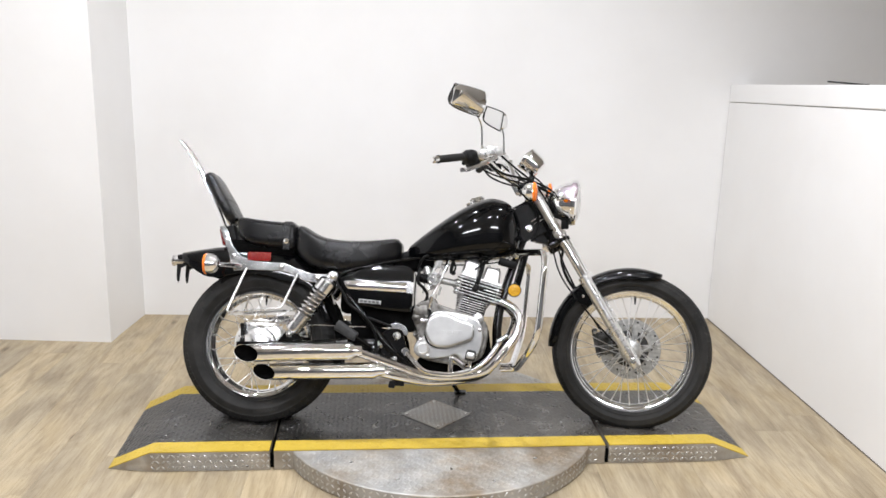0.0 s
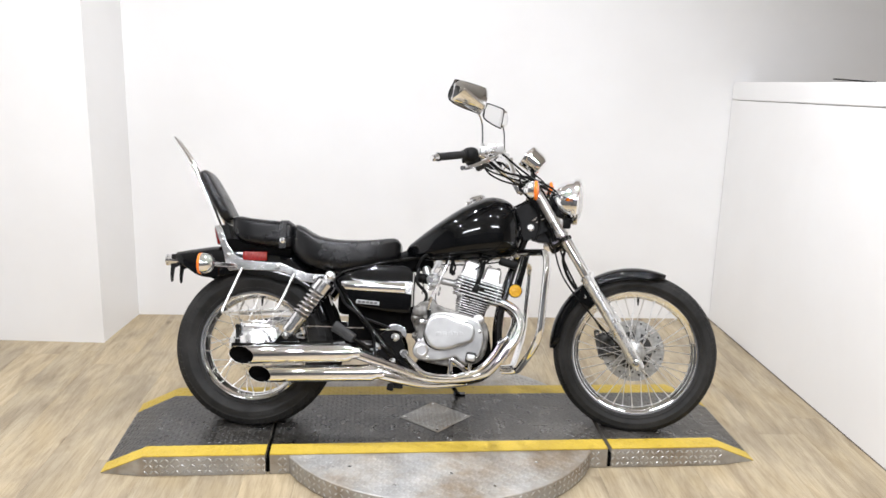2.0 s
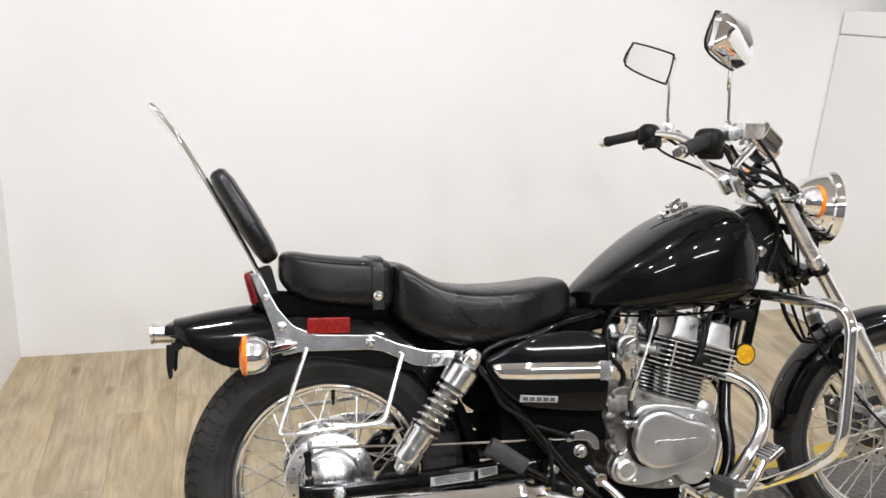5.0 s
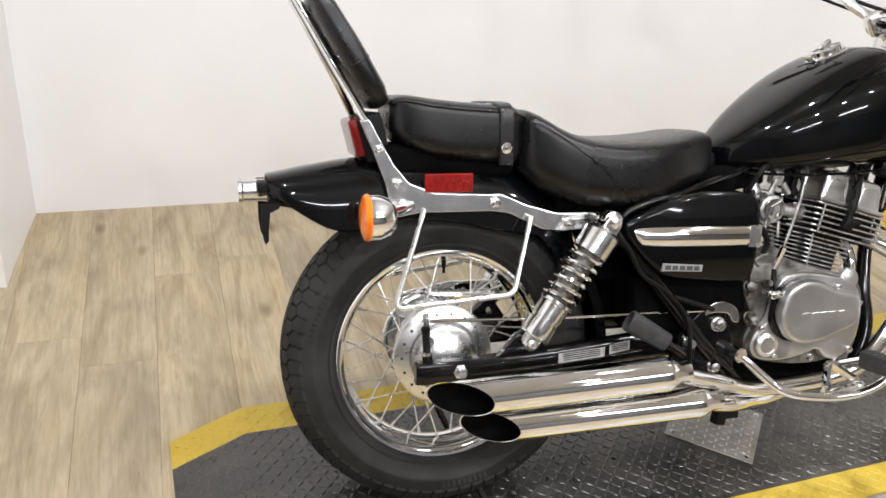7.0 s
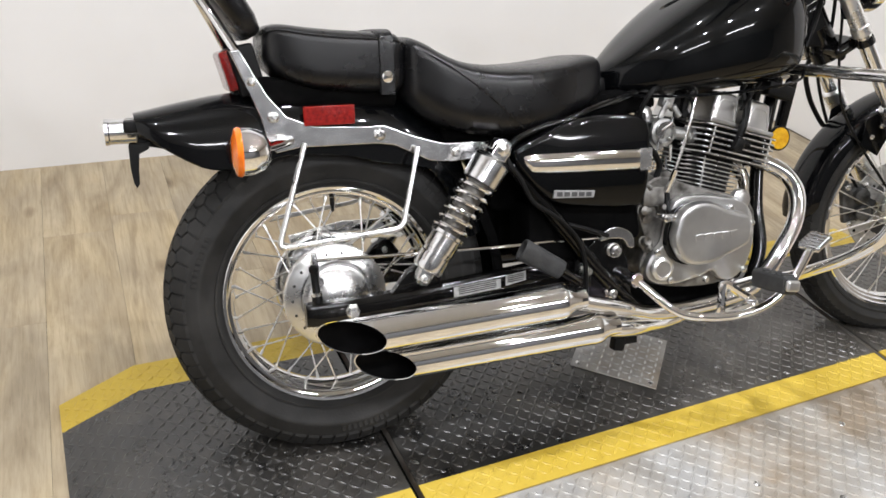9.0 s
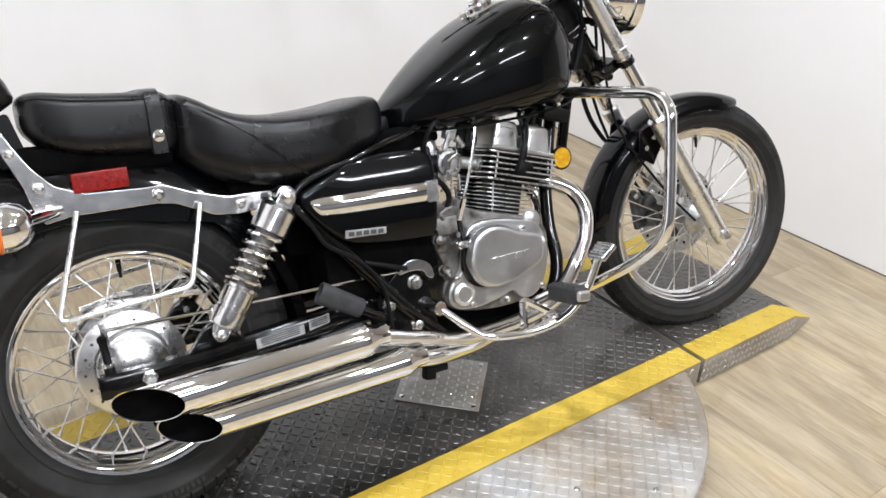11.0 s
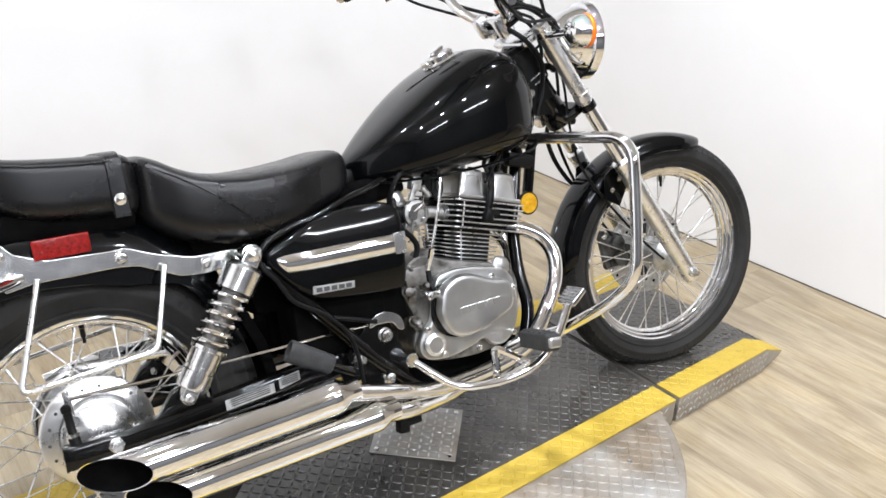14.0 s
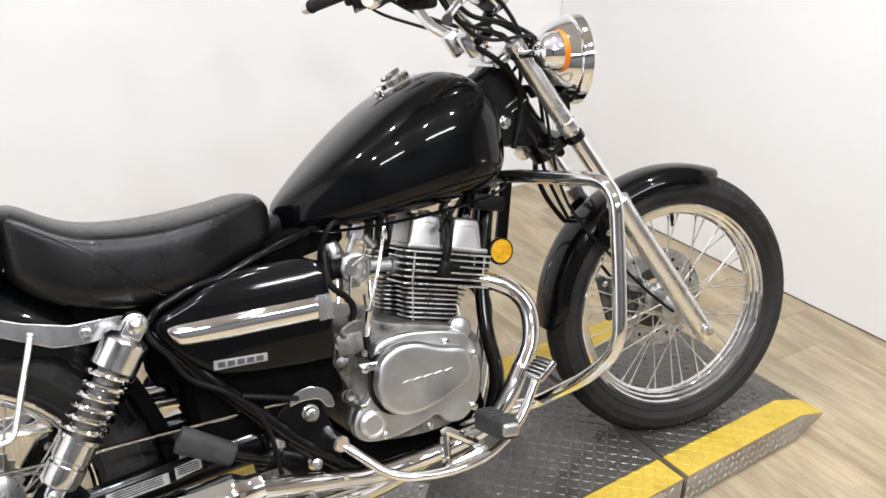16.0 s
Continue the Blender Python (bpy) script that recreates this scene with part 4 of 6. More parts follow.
part("horn", bm, dull_chrome, bike, "small round horn with a dull metal face")
cable([(1.165, 0.090, 0.735), (1.180, 0.080, 0.712), (1.190, 0.060, 0.702), (1.185, 0.0, 0.706), (1.176, -0.031, 0.694)], 0.0095, "hose_joint")
cable([(1.19, 0.072, 0.70), (1.185, 0.085, 0.66), (1.205, 0.09, 0.60), (1.24, 0.09, 0.545), (1.262, 0.085, 0.52)], 0.006, "brake_hose")

# ----- front fender -----
def arch(stations, half_n=9, thick=0.003):
    """A fender: stations of (centre x, z, outward x, z, half width, drop)."""
    bm = BM()
    rings = []
    for cx, cz, ox, oz, w, d in stations:
        n = V(ox, 0, oz).normalized()
        outer, inner = [], []
        for k in range(-half_n, half_n + 1):
            a = k / half_n * math.pi / 2
            yy = math.copysign(abs(math.sin(a)) ** 0.75, a) * w
            dd = d * (1 - abs(math.cos(a)) ** 0.8)
            p = V(cx, yy, cz) - n * dd
            outer.append(p)
            inner.append(p - n * thick * 0.8 - V(0, math.copysign(thick, yy) if abs(k) > half_n * 0.6 else 0, 0))
        rings.append([bm.verts.new(p) for p in outer + inner[::-1]])
    skin(bm, rings)
    for r in (rings[0], rings[-1]):
        n = len(r) // 2
        for k in range(n - 1):
            bm.faces.new((r[k], r[k + 1], r[-k - 2], r[-k - 1]))
    return bm


st = []
for k in range(29):
    a = radians(70 + 108 * k / 28)
    R = 0.326 + 0.006 * math.sin(k / 28 * math.pi)
    e = min(k / 3, (28 - k) / 2, 1.0)
    w = 0.058 * (0.55 + 0.45 * e ** 0.5)
    st.append((1.455 + R * math.cos(a), 0.297 + R * math.sin(a), math.cos(a), math.sin(a), w, 0.040 * (0.5 + 0.5 * e)))
bm = arch(st)
bmesh.ops.transform(bm, matrix=STEER @ Matrix.Translation((-0.004, 0.011, 0.005)), verts=bm.verts)
ff = part("front_fender", bm, black_paint, bike, "gloss black front fender", None, 50)
for y in (-0.062, 0.074):
    bm = BM()
    plate(bm, [(1.24, 0.50), (1.285, 0.475), (1.31, 0.53), (1.27, 0.575), (1.245, 0.56)], y, y + 0.004, 0.0012)
    bmesh.ops.transform(bm, matrix=STEER, verts=bm.verts)
    part("fender_bracket", bm, black_paint, ff)
    for x, z in ((1.262, 0.52), (1.283, 0.545)):
        bm = BM()
        lathe(bm, [(0.006, 0), (0.006, 0.004), (0.003, 0.006), (0.0001, 0.006)], 6, STEER @ axis((x, y if y < 0 else y + 0.004, z), (x, y - 1 if y < 0 else y + 1, z)))
        part("bolt", bm, bolt_metal, ff)

# ----- fuel tank -----
tank_st = fine_stations([(0.566, 0.650, 0.678, 0.022), (0.576, 0.640, 0.694, 0.046), (0.604, 0.634, 0.718, 0.076), (0.66, 0.631, 0.763, 0.115), (0.73, 0.632, 0.814, 0.147), (0.80, 0.636, 0.856, 0.163),
                         (0.87, 0.642, 0.884, 0.168), (0.92, 0.648, 0.883, 0.163), (0.962, 0.658, 0.865, 0.145), (0.990, 0.680, 0.826, 0.114), (1.005, 0.712, 0.780, 0.066), (1.009, 0.732, 0.757, 0.022)], 4)
tank = loft_body("fuel_tank", tank_st, black_paint, bike, "gloss black teardrop fuel tank", 3.0, 3.2, 64, 0.42, 60, -0.006)
bm = BM()
seam = [(x, -0.006 - s * w * 0.99, zb + 0.002) for s in (1,) for x, zb, zt, w in tank_st[8:-9]]
tube(bm, seam, 0.003, 6)
part("tank_seam", bm, black_paint, tank)
tube(bm := BM(), [(x, -0.012 - y, z) for x, y, z in seam], 0.003, 6)
part("tank_seam", bm, black_paint, tank)
CM = pose(0.838, -0.012, 0.866, 0, -22, 0)
bm = BM()
lathe(bm, [(0.044, -0.008), (0.046, 0.002), (0.041, 0.007), (0.038, 0.009)], 32, CM)
lathe(bm, [(0.034, 0.006), (0.034, 0.018), (0.031, 0.022), (0.014, 0.024), (0.0001, 0.024)], 14, CM)
block(bm, (0.060, 0.016, 0.010), CM @ pose(0, 0, 0.026, 0, 0, 35), 0.004)
block(bm, (0.018, 0.026, 0.012), CM @ pose(-0.036, 0, 0.014), 0.003)
part("filler_cap", bm, chrome, tank, "chrome fuel filler cap")
bm = BM()
block(bm, (0.05, 0.05, 0.03), pose(0.552, -0.015, 0.652, 0, -18, 0), 0.008)
part("tank_mount", bm, black_plastic, tank)
# added near-black block that closes the shaded gap between seat and tank
bm = BM()
block(bm, (0.15, 0.13, 0.055), pose(0.595, -0.005, 0.622, 0, -10, 0), 0.012)
part("rubber_cover", bm, dark_inside, bike)

# ----- seats -----
seat_st = fine_stations([(0.134, 0.650, 0.742, 0.085), (0.146, 0.635, 0.758, 0.112), (0.172, 0.612, 0.750, 0.126), (0.205, 0.594, 0.730, 0.138), (0.25, 0.580, 0.712, 0.146), (0.32, 0.570, 0.703, 0.150), (0.40, 0.580, 0.704, 0.144),
                         (0.46, 0.600, 0.710, 0.126), (0.50, 0.612, 0.716, 0.108), (0.528, 0.630, 0.715, 0.090), (0.544, 0.650, 0.698, 0.066)], 3)
seat = loft_body("rider_seat", seat_st, vinyl, bike, "black vinyl scooped rider seat", 3.8, 4.5, 64, 0.62, 60)
for s in (-1, 1):
    bm = BM()
    tube(bm, curve_pts([(0.148, s * 0.105, 0.735), (0.19, s * 0.132, 0.715), (0.26, s * 0.148, 0.664), (0.33, s * 0.150, 0.60), (0.345, s * 0.145, 0.59)], 5), 0.0013, 6)
    part("seam", bm, vinyl, seat, "stitched seam")
pill_st = fine_stations([(-0.104, 0.728, 0.766, 0.055), (-0.097, 0.712, 0.780, 0.078), (-0.074, 0.690, 0.784, 0.092), (-0.03, 0.672, 0.778, 0.102), (0.03, 0.664, 0.772, 0.106), (0.09, 0.661, 0.768, 0.107), (0.122, 0.657, 0.765, 0.104), (0.138, 0.672, 0.752, 0.088)], 3)
pillion = loft_body("pillion_seat", pill_st, vinyl, bike, "black vinyl passenger pad", 5, 5, 64, 0.6, 60)
for s in (-1, 1):
    bm = BM()
    tube(bm, [(x, s * (w * 0.972 + 0.0006), zb + (zt - zb) * 0.865) for x, zb, zt, w in pill_st[2:-2]], 0.0019, 6)
    part("seam", bm, vinyl, pillion, "stitched seam")
bm = BM()
rings = []
for x in (0.086, 0.088, 0.112, 0.114):
    g = 0.0045 if x in (0.088, 0.112) else 0.001
    zb, zt, w = 0.650, 0.768, 0.107
    zc = zb + (zt - zb) * 0.6
    ring = []
    for k in range(33):
        a = math.pi * k / 32
        c, sn = math.cos(a), math.sin(a)
        ring.append(V(x, math.copysign(abs(c) ** (2 / 5), c) * (w + g), zc + sn ** (2 / 5) * (zt - zc + g)))
    ring = [V(x, ring[0].y, 0.660)] + ring + [V(x, ring[-1].y, 0.660)]
    rings.append([bm.verts.new(p) for p in ring])
skin(bm, rings, False, False)
strap = part("strap", bm, vinyl, pillion, "black strap across the passenger pad", None, 60)
for s in (-1, 1):
    bm = BM()
    lathe(bm, [(0.0105, 0), (0.0105, 0.002), (0.007, 0.005), (0.0001, 0.006)], 20, axis((0.100, s * 0.111, 0.690), (0.099, s * 2, 0.690)))
    part("snap_button", bm, chrome, strap, "chrome snap button")

# fills the see-through gap under both seats, near-black like deep shade
bm = BM()
block(bm, (0.30, 0.15, 0.05), pose(0.36, 0, 0.585, 0, -2, 0), 0.02)
block(bm, (0.26, 0.15, 0.05), pose(0.0, 0, 0.665, 0, 3, 0), 0.015)
part("seat_pan", bm, dark_inside, bike)

# ----- sissy bar with pad -----
bm = BM()
dx, dz = V(-0.513, 0, 0.858), V(0.858, 0, 0.513)
rings = []
for s, hw, th in ((0.0, 0.070, 0.012), (0.006, 0.085, 0.019), (0.03, 0.098, 0.024), (0.11, 0.100, 0.026), (0.19, 0.094, 0.024), (0.216, 0.082, 0.019), (0.222, 0.066, 0.012)):
    c = V(-0.118, 0.0, 0.764) + dx * s
    ring = []
    for k in range(40):
        a = 2 * math.pi * k / 40
        ca, sa = math.cos(a), math.sin(a)
        ring.append(bm.verts.new(c + V(0, math.copysign(abs(ca) ** 0.55, ca) * hw, 0) + dz * math.copysign(abs(sa) ** 0.6, sa) * th))
    rings.append(ring)
skin(bm, rings)
bm.faces.new(rings[0][::-1]), bm.faces.new(rings[-1])
pad = part("backrest_pad", bm, vinyl, bike, "black vinyl backrest pad", None, 60)
bm = BM()
c = V(-0.118, 0.0, 0.764) + dx * 0.088
tube(bm, [c + V(0, math.copysign(abs(math.cos(2 * math.pi * k / 40)) ** 0.55, math.cos(2 * math.pi * k / 40)) * 0.1005, 0) + dz * math.copysign(abs(math.sin(2 * math.pi * k / 40)) ** 0.6, math.sin(2 * math.pi * k / 40)) * 0.0262 for k in range(40)], 0.0016, 6, True)
part("seam", bm, vinyl, pad)
side_line = [(-0.115, 0.082, 0.660), (-0.135, 0.078, 0.712), (-0.183, 0.040, 0.806), (-0.247, 0.027, 0.922), (-0.294, 0.025, 1.003), (-0.322, 0.024, 1.044), (-0.356, 0.020, 1.085), (-0.370, 0.0, 1.101)]
bar = bent([(x, -y, z) for x, y, z in side_line] + [(x, y, z) for x, y, z in reversed(side_line[:-1])], 0.03, 4)
bm = BM()
tube(bm, bar, 0.0075, 12)
sissy = part("sissy_bar", bm, chrome, bike, "tall chrome sissy bar")
# side brackets
BR = [(-0.164, 0.740), (-0.147, 0.742), (-0.128, 0.705), (-0.106, 0.665), (-0.077, 0.630), (-0.031, 0.611), (0.068, 0.606), (0.094, 0.607), (0.143, 0.586), (0.204, 0.568), (0.276, 0.567), (0.300, 0.560), (0.300, 0.545), (0.288, 0.537),
      (0.221, 0.533), (0.177, 0.538), (0.111, 0.570), (0.079, 0.575), (-0.057, 0.576), (-0.098, 0.569), (-0.112, 0.587), (-0.121, 0.631), (-0.140, 0.680)]
for s in (-1, 1):
    bm = BM()
    plate(bm, BR, s * 0.090, s * 0.099, 0.0025)
    br = part("side_bracket", bm, dull_chrome, bike, "polished chrome side bracket")
    for x, z, r in ((-0.132, 0.690, 0.008), (-0.100, 0.630, 0.010), (0.084, 0.591, 0.011), (-0.09, 0.592, 0.010), (0.225, 0.552, 0.010)):
        bm = BM()
        lathe(bm, [(r, 0), (r, 0.003), (r * 0.8, 0.006), (r * 0.45, 0.007), (r * 0.4, 0.005), (0.0001, 0.005)], 16, axis((x, s * 0.099, z), (x, s * 2, z)))
        part("bolt", bm, bolt_metal, br)
    # bag guard hoop
    bm = BM()
    tube(bm, bent([(-0.050, s * 0.100, 0.583), (-0.112, s * 0.134, 0.410), (0.102, s * 0.158, 0.431), (0.150, s * 0.110, 0.565)], 0.016, 5), 0.0048, 10)
    part("guard_hoop", bm, aluminium, bike, "thin bright guard hoop")
    # rear signal
    C = V(-0.158, s * 0.214, 0.587)
    bm = BM()
    tube(bm, [(-0.075, s * 0.098, 0.589), (-0.105, s * 0.15, 0.589), (-0.135, s * 0.190, 0.588)], 0.009, 12)
    part("signal_stalk", bm, chrome, bike, "chrome signal stalk")
    TM = Matrix.Translation(C) @ pose(0, 0, 0, 0, -90, 0)
    bm = BM()
    lathe(bm, [(0.0001, -0.034), (0.018, -0.032), (0.031, -0.021), (0.0375, -0.003), (0.038, 0.014)], 28, TM)
    sig = part("turn_signal", bm, chrome, bike, "chrome turn signal with orange lens")
    bm = BM()
    lathe(bm, [(0.038, 0.012), (0.0395, 0.015), (0.037, 0.021), (0.022, 0.026), (0.0001, 0.027)], 28, TM)
    part("lens", bm, orange_lens, sig, "orange plastic lens")
    # side reflector
    bm = BM()
    block(bm, (0.090, 0.010, 0.034), pose(-0.004, s * 0.0965, 0.6285, 0, 0, 0), 0.003)
    part("side_reflector", bm, red_lens, bike, "red plastic side reflector")

# ----- rear fender, tail light -----
tops = fine_stations([(-0.322, 0.643, 0.055, 0.032), (-0.300, 0.647, 0.070, 0.054), (-0.265, 0.654, 0.078, 0.088), (-0.225, 0.661, 0.083, 0.114), (-0.17, 0.669, 0.086, 0.122), (-0.08, 0.674, 0.088, 0.110), (0.03, 0.675, 0.089, 0.118), (0.11, 0.664, 0.089, 0.125),
                      (0.18, 0.632, 0.089, 0.115), (0.245, 0.570, 0.088, 0.085), (0.275, 0.48, 0.088, 0.055), (0.30, 0.40, 0.086, 0.045)], 3)
st = []
for i, (x, z, w, d) in enumerate(tops):
    a, b = tops[max(i - 1, 0)], tops[min(i + 1, len(tops) - 1)]
    t = V(b[0] - a[0], 0, b[1] - a[1]).normalized()
    st.append((x, z, -t.z, t.x, w, d))
rf = part("rear_fender", arch(st, 10), black_paint, bike, "gloss black rear fender with ducktail", None, 50)
bm = BM()
block(bm, (0.026, 0.105, 0.070), pose(-0.158, 0.0, 0.708, 0, -14, 0), 0.007)
tl = part("tail_light", bm, red_lens, bike, "red tail light")
bm = BM()
block(bm, (0.045, 0.12, 0.085), pose(-0.132, 0.0, 0.708, 0, -14, 0), 0.006)
block(bm, (0.03, 0.06, 0.06), pose(-0.14, 0.0, 0.655, 0, 0, 0), 0.006)
part("tail_light_base", bm, black_plastic, tl)
bm = BM()
block(bm, (0.028, 0.09, 0.02), pose(-0.325, 0.0, 0.622), 0.004)
block(bm, (0.05, 0.075, 0.012), pose(-0.295, 0.0, 0.592, 0, 12, 0), 0.003)
for y in (-0.055, 0.055):
    plate(bm, [(-0.334, 0.594), (-0.300, 0.596), (-0.302, 0.586), (-0.318, 0.578), (-0.321, 0.552), (-0.322, 0.528), (-0.327, 0.522), (-0.331, 0.530), (-0.334, 0.555)], y - 0.0025, y + 0.0025)
plt = part("plate_bracket", bm, black_plastic, bike, "black licence plate bracket without a plate")
bm = BM()
lathe(bm, [(0.014, -0.03), (0.021, -0.026), (0.021, 0.024), (0.0225, 0.026), (0.0225, 0.032), (0.0001, 0.032)], 24, pose(-0.338, 0.005, 0.612, 0, -90, 0))
part("plate_lamp", bm, dull_chrome, plt, "small round chrome lamp")

# ----- shocks -----
for s in (-1, 1):
    a, b = V(0.137, s * 0.150, 0.336), V(0.291, s * 0.150, 0.557)
    A = axis(a, b) @ Matrix.Diagonal((1.1, 1.1, 1, 1))
    L = (b - a).length
    bm = BM()
    lathe(bm, [(0.012, 0.012), (0.0235, 0.014), (0.0265, 0.019), (0.0265, 0.032), (0.0265, 0.046), (0.0245, 0.048), (0.0245, 0.054), (0.0265, 0.056), (0.0265, 0.084), (0.0300, 0.086), (0.0300, 0.092), (0.012, 0.093)], 28, A)
    lathe(bm, [(0.0285, L - 0.072), (0.0315, L - 0.070), (0.0315, L - 0.028), (0.026, L - 0.020), (0.012, L - 0.014)], 28, A)
    block(bm, (0.036, 0.030, 0.040), A @ Matrix.Translation((0, 0, L - 0.016)), 0.004)
    block(bm, (0.030, 0.024, 0.030), A @ Matrix.Translation((0, 0, 0.010)), 0.004)
    shock = part("shock_absorber", bm, dull_chrome, bike, "chrome rear shock absorber with exposed spring")
    bm = BM()
    lathe(bm, [(0.0185, 0.09), (0.0185, L - 0.06)], 16, A)
    part("damper_body", bm, case_metal, shock, "dull grey damper body inside the spring")
    bm = BM()
    turns, n = 6.0, 200
    tube(bm, [A @ V(0.0280 * math.cos(2 * math.pi * turns * k / n), 0.0280 * math.sin(2 * math.pi * turns * k / n), 0.095 + (L - 0.072 - 0.095) * k / n) for k in range(n + 1)], 0.0046, 10)
    part("spring", bm, chrome, shock)
    for c, r in ((a, 0.013), (b, 0.019)):
        bm = BM()
        rod(bm, c - V(0, 0.014, 0), c + V(0, 0.014, 0), r, 24, 0.003)
        lathe(bm, [(r * 0.72, 0), (r * 0.72, 0.005), (r * 0.45, 0.009), (0.0001, 0.010)], 16, axis(c + V(0, s * 0.014, 0), c + V(0, s * 2, 0)))
        rod(bm, c - V(0, s * 0.014, 0), c - V(0, s * 0.06, 0), r * 0.5, 12)
        part("eye", bm, bolt_metal, shock)

# ----- frame and swing arm -----
for s in (-1, 1):
    bm = BM()
    tube(bm, bent([(1.050, s * 0.022, 0.815), (0.974, s * 0.045, 0.602), (0.935, s * 0.060, 0.470), (0.922, s * 0.080, 0.375), (0.928, s * 0.100, 0.300), (0.885, s * 0.108, 0.205), (0.80, s * 0.108, 0.185), (0.62, s * 0.112, 0.195),
                   (0.515, s * 0.138, 0.290), (0.410, s * 0.140, 0.415), (0.322, s * 0.128, 0.528), (0.300, s * 0.10, 0.548)], 0.04, 4), 0.0145, 14)
    part("frame_tube", bm, black_frame, bike, "gloss black tubular frame")
    bm = BM()
    tube(bm, bent([(0.312, s * 0.138, 0.552), (0.330, s * 0.140, 0.573), (0.388, s * 0.140, 0.593), (0.432, s * 0.138, 0.598), (0.485, s * 0.132, 0.616), (0.56, s * 0.10, 0.630), (0.70, s * 0.04, 0.66)], 0.02, 4), 0.007, 12)
    part("seat_rail", bm, black_frame, bike)
    # pivot plate with its bolts
    bm = BM()
    plate(bm, [(0.455, 0.325), (0.50, 0.365), (0.555, 0.365), (0.575, 0.31), (0.585, 0.235), (0.545, 0.215), (0.50, 0.235), (0.455, 0.29)], s * 0.118, s * 0.132, 0.003)
    pp = part("pivot_plate", bm, black_frame, bike)
    for x, z, r in ((0.540, 0.340, 0.015), (0.478, 0.307, 0.014), (0.534, 0.253, 0.013)):
        bm = BM()
        lathe(bm, [(r, 0), (r, 0.004), (r * 0.8, 0.006), (r * 0.8, 0.014), (r * 0.5, 0.018), (0.0001, 0.018)], 18, axis((x, s * 0.131, z), (x, s * 2, z)))
        part("bolt", bm, bolt_metal, pp, "bright domed bolt")
    bm = BM()
    rings = []
    for x, z, h, w, y in ((-0.070, 0.281, 0.020, 0.010, 0.112), (-0.060, 0.281, 0.021, 0.013, 0.112), (0.02, 0.281, 0.021, 0.014, 0.112), (0.18, 0.287, 0.024, 0.015, 0.112), (0.36, 0.300, 0.025, 0.016, 0.108), (0.50, 0.305, 0.026, 0.017, 0.100)):
        rings.append([bm.verts.new((x, s * y + dy * w, z + dz * h)) for dy, dz in ((-1, -0.7), (-0.7, -1), (0.7, -1), (1, -0.7), (1, 0.7), (0.7, 1), (-0.7, 1), (-1, 0.7))])
    skin(bm, rings)
    bm.faces.new(rings[0][::-1]), bm.faces.new(rings[-1])
    plate(bm, [(0.085, 0.305), (0.185, 0.308), (0.160, 0.345), (0.140, 0.356), (0.118, 0.345)], s * 0.110, s * 0.130, 0.003)
    arm = part("swing_arm", bm, black_frame, bike, "gloss black swing arm")
    for x0, x1, z0, mt in ((0.205, 0.300, 0.295, label_white), (0.310, 0.352, 0.305, label_white)):
        bm = BM()
        plate(bm, [(x0, z0 - 0.011), (x1, z0 - 0.004), (x1, z0 + 0.014), (x0, z0 + 0.008)], s * 0.1275, s * 0.1285)
        st_ob = part("sticker", bm, mt, arm, "small worn sticker")
        bm = BM()
        for k in range(4):
            block(bm, ((x1 - x0) * 0.8, 0.0004, 0.0016), pose((x0 + x1) / 2, s * 0.1288, z0 - 0.003 + k * 0.0038, 0, -4, 0))
        part("text_bar", bm, black_plastic, st_ob)
    bm = BM()
    rod(bm, (0.012, s * 0.10, 0.283), (0.012, s * 0.142, 0.283), 0.009, 14)
    lathe(bm, [(0.014, 0), (0.014, 0.003), (0.0105, 0.004), (0.0105, 0.013), (0.007, 0.015), (0.0001, 0.015)], 6, axis((0.012, s * 0.126, 0.283), (0.012, s * 2, 0.283)))
    part("axle_nut", bm, bolt_metal, arm, "bright axle nut")
bm = BM()
tube(bm, [(1.02, -0.008, 0.80), (0.80, -0.008, 0.72), (0.58, -0.008, 0.625), (0.3, -0.005, 0.58)], 0.022, 14)
part("backbone", bm, black_frame, bike)
# brake rod with its levers
bm = BM()
tube(bm, [(-0.045, -0.118, 0.380), (0.20, -0.120, 0.371), (0.520, -0.128, 0.368)], 0.0032, 8)
part("brake_rod", bm, chrome, bike, "thin polished brake rod")
bm = BM()
plate(bm, [(-0.051, 0.388), (-0.040, 0.389), (-0.036, 0.335), (-0.048, 0.334)], -0.096, -0.088, 0.002)
rod(bm, (-0.042, -0.080, 0.336), (-0.042, -0.104, 0.336), 0.010, 14)
part("brake_lever", bm, dull_chrome, bike)
bm = BM()
lathe(bm, [(0.004, 0), (0.0085, 0.004), (0.0085, 0.012), (0.007, 0.014), (0.007, 0.05), (0.0095, 0.054), (0.0095, 0.070), (0.004, 0.074)], 16, axis((-0.052, -0.116, 0.372), (-0.047, -0.116, 0.290)))
part("rod_boot", bm, black_plastic, bike, "black rubber boot on the brake rod")
bm = BM()
lathe(bm, [(0.0105, 0), (0.0105, 0.006), (0.004, 0.007)], 16, axis((-0.049, -0.116, 0.322), (-0.047, -0.116, 0.290)))
part("boot_ring", bm, bolt_metal, bike)
bm = BM()
plate(bm, outline_curve([(0.505, 0.363), (0.515, 0.382), (0.545, 0.388), (0.575, 0.372), (0.582, 0.345), (0.568, 0.345), (0.556, 0.362), (0.525, 0.366)], 3), -0.142, -0.132, 0.002)
part("brake_arm", bm, dull_chrome, bike, "polished brake arm")
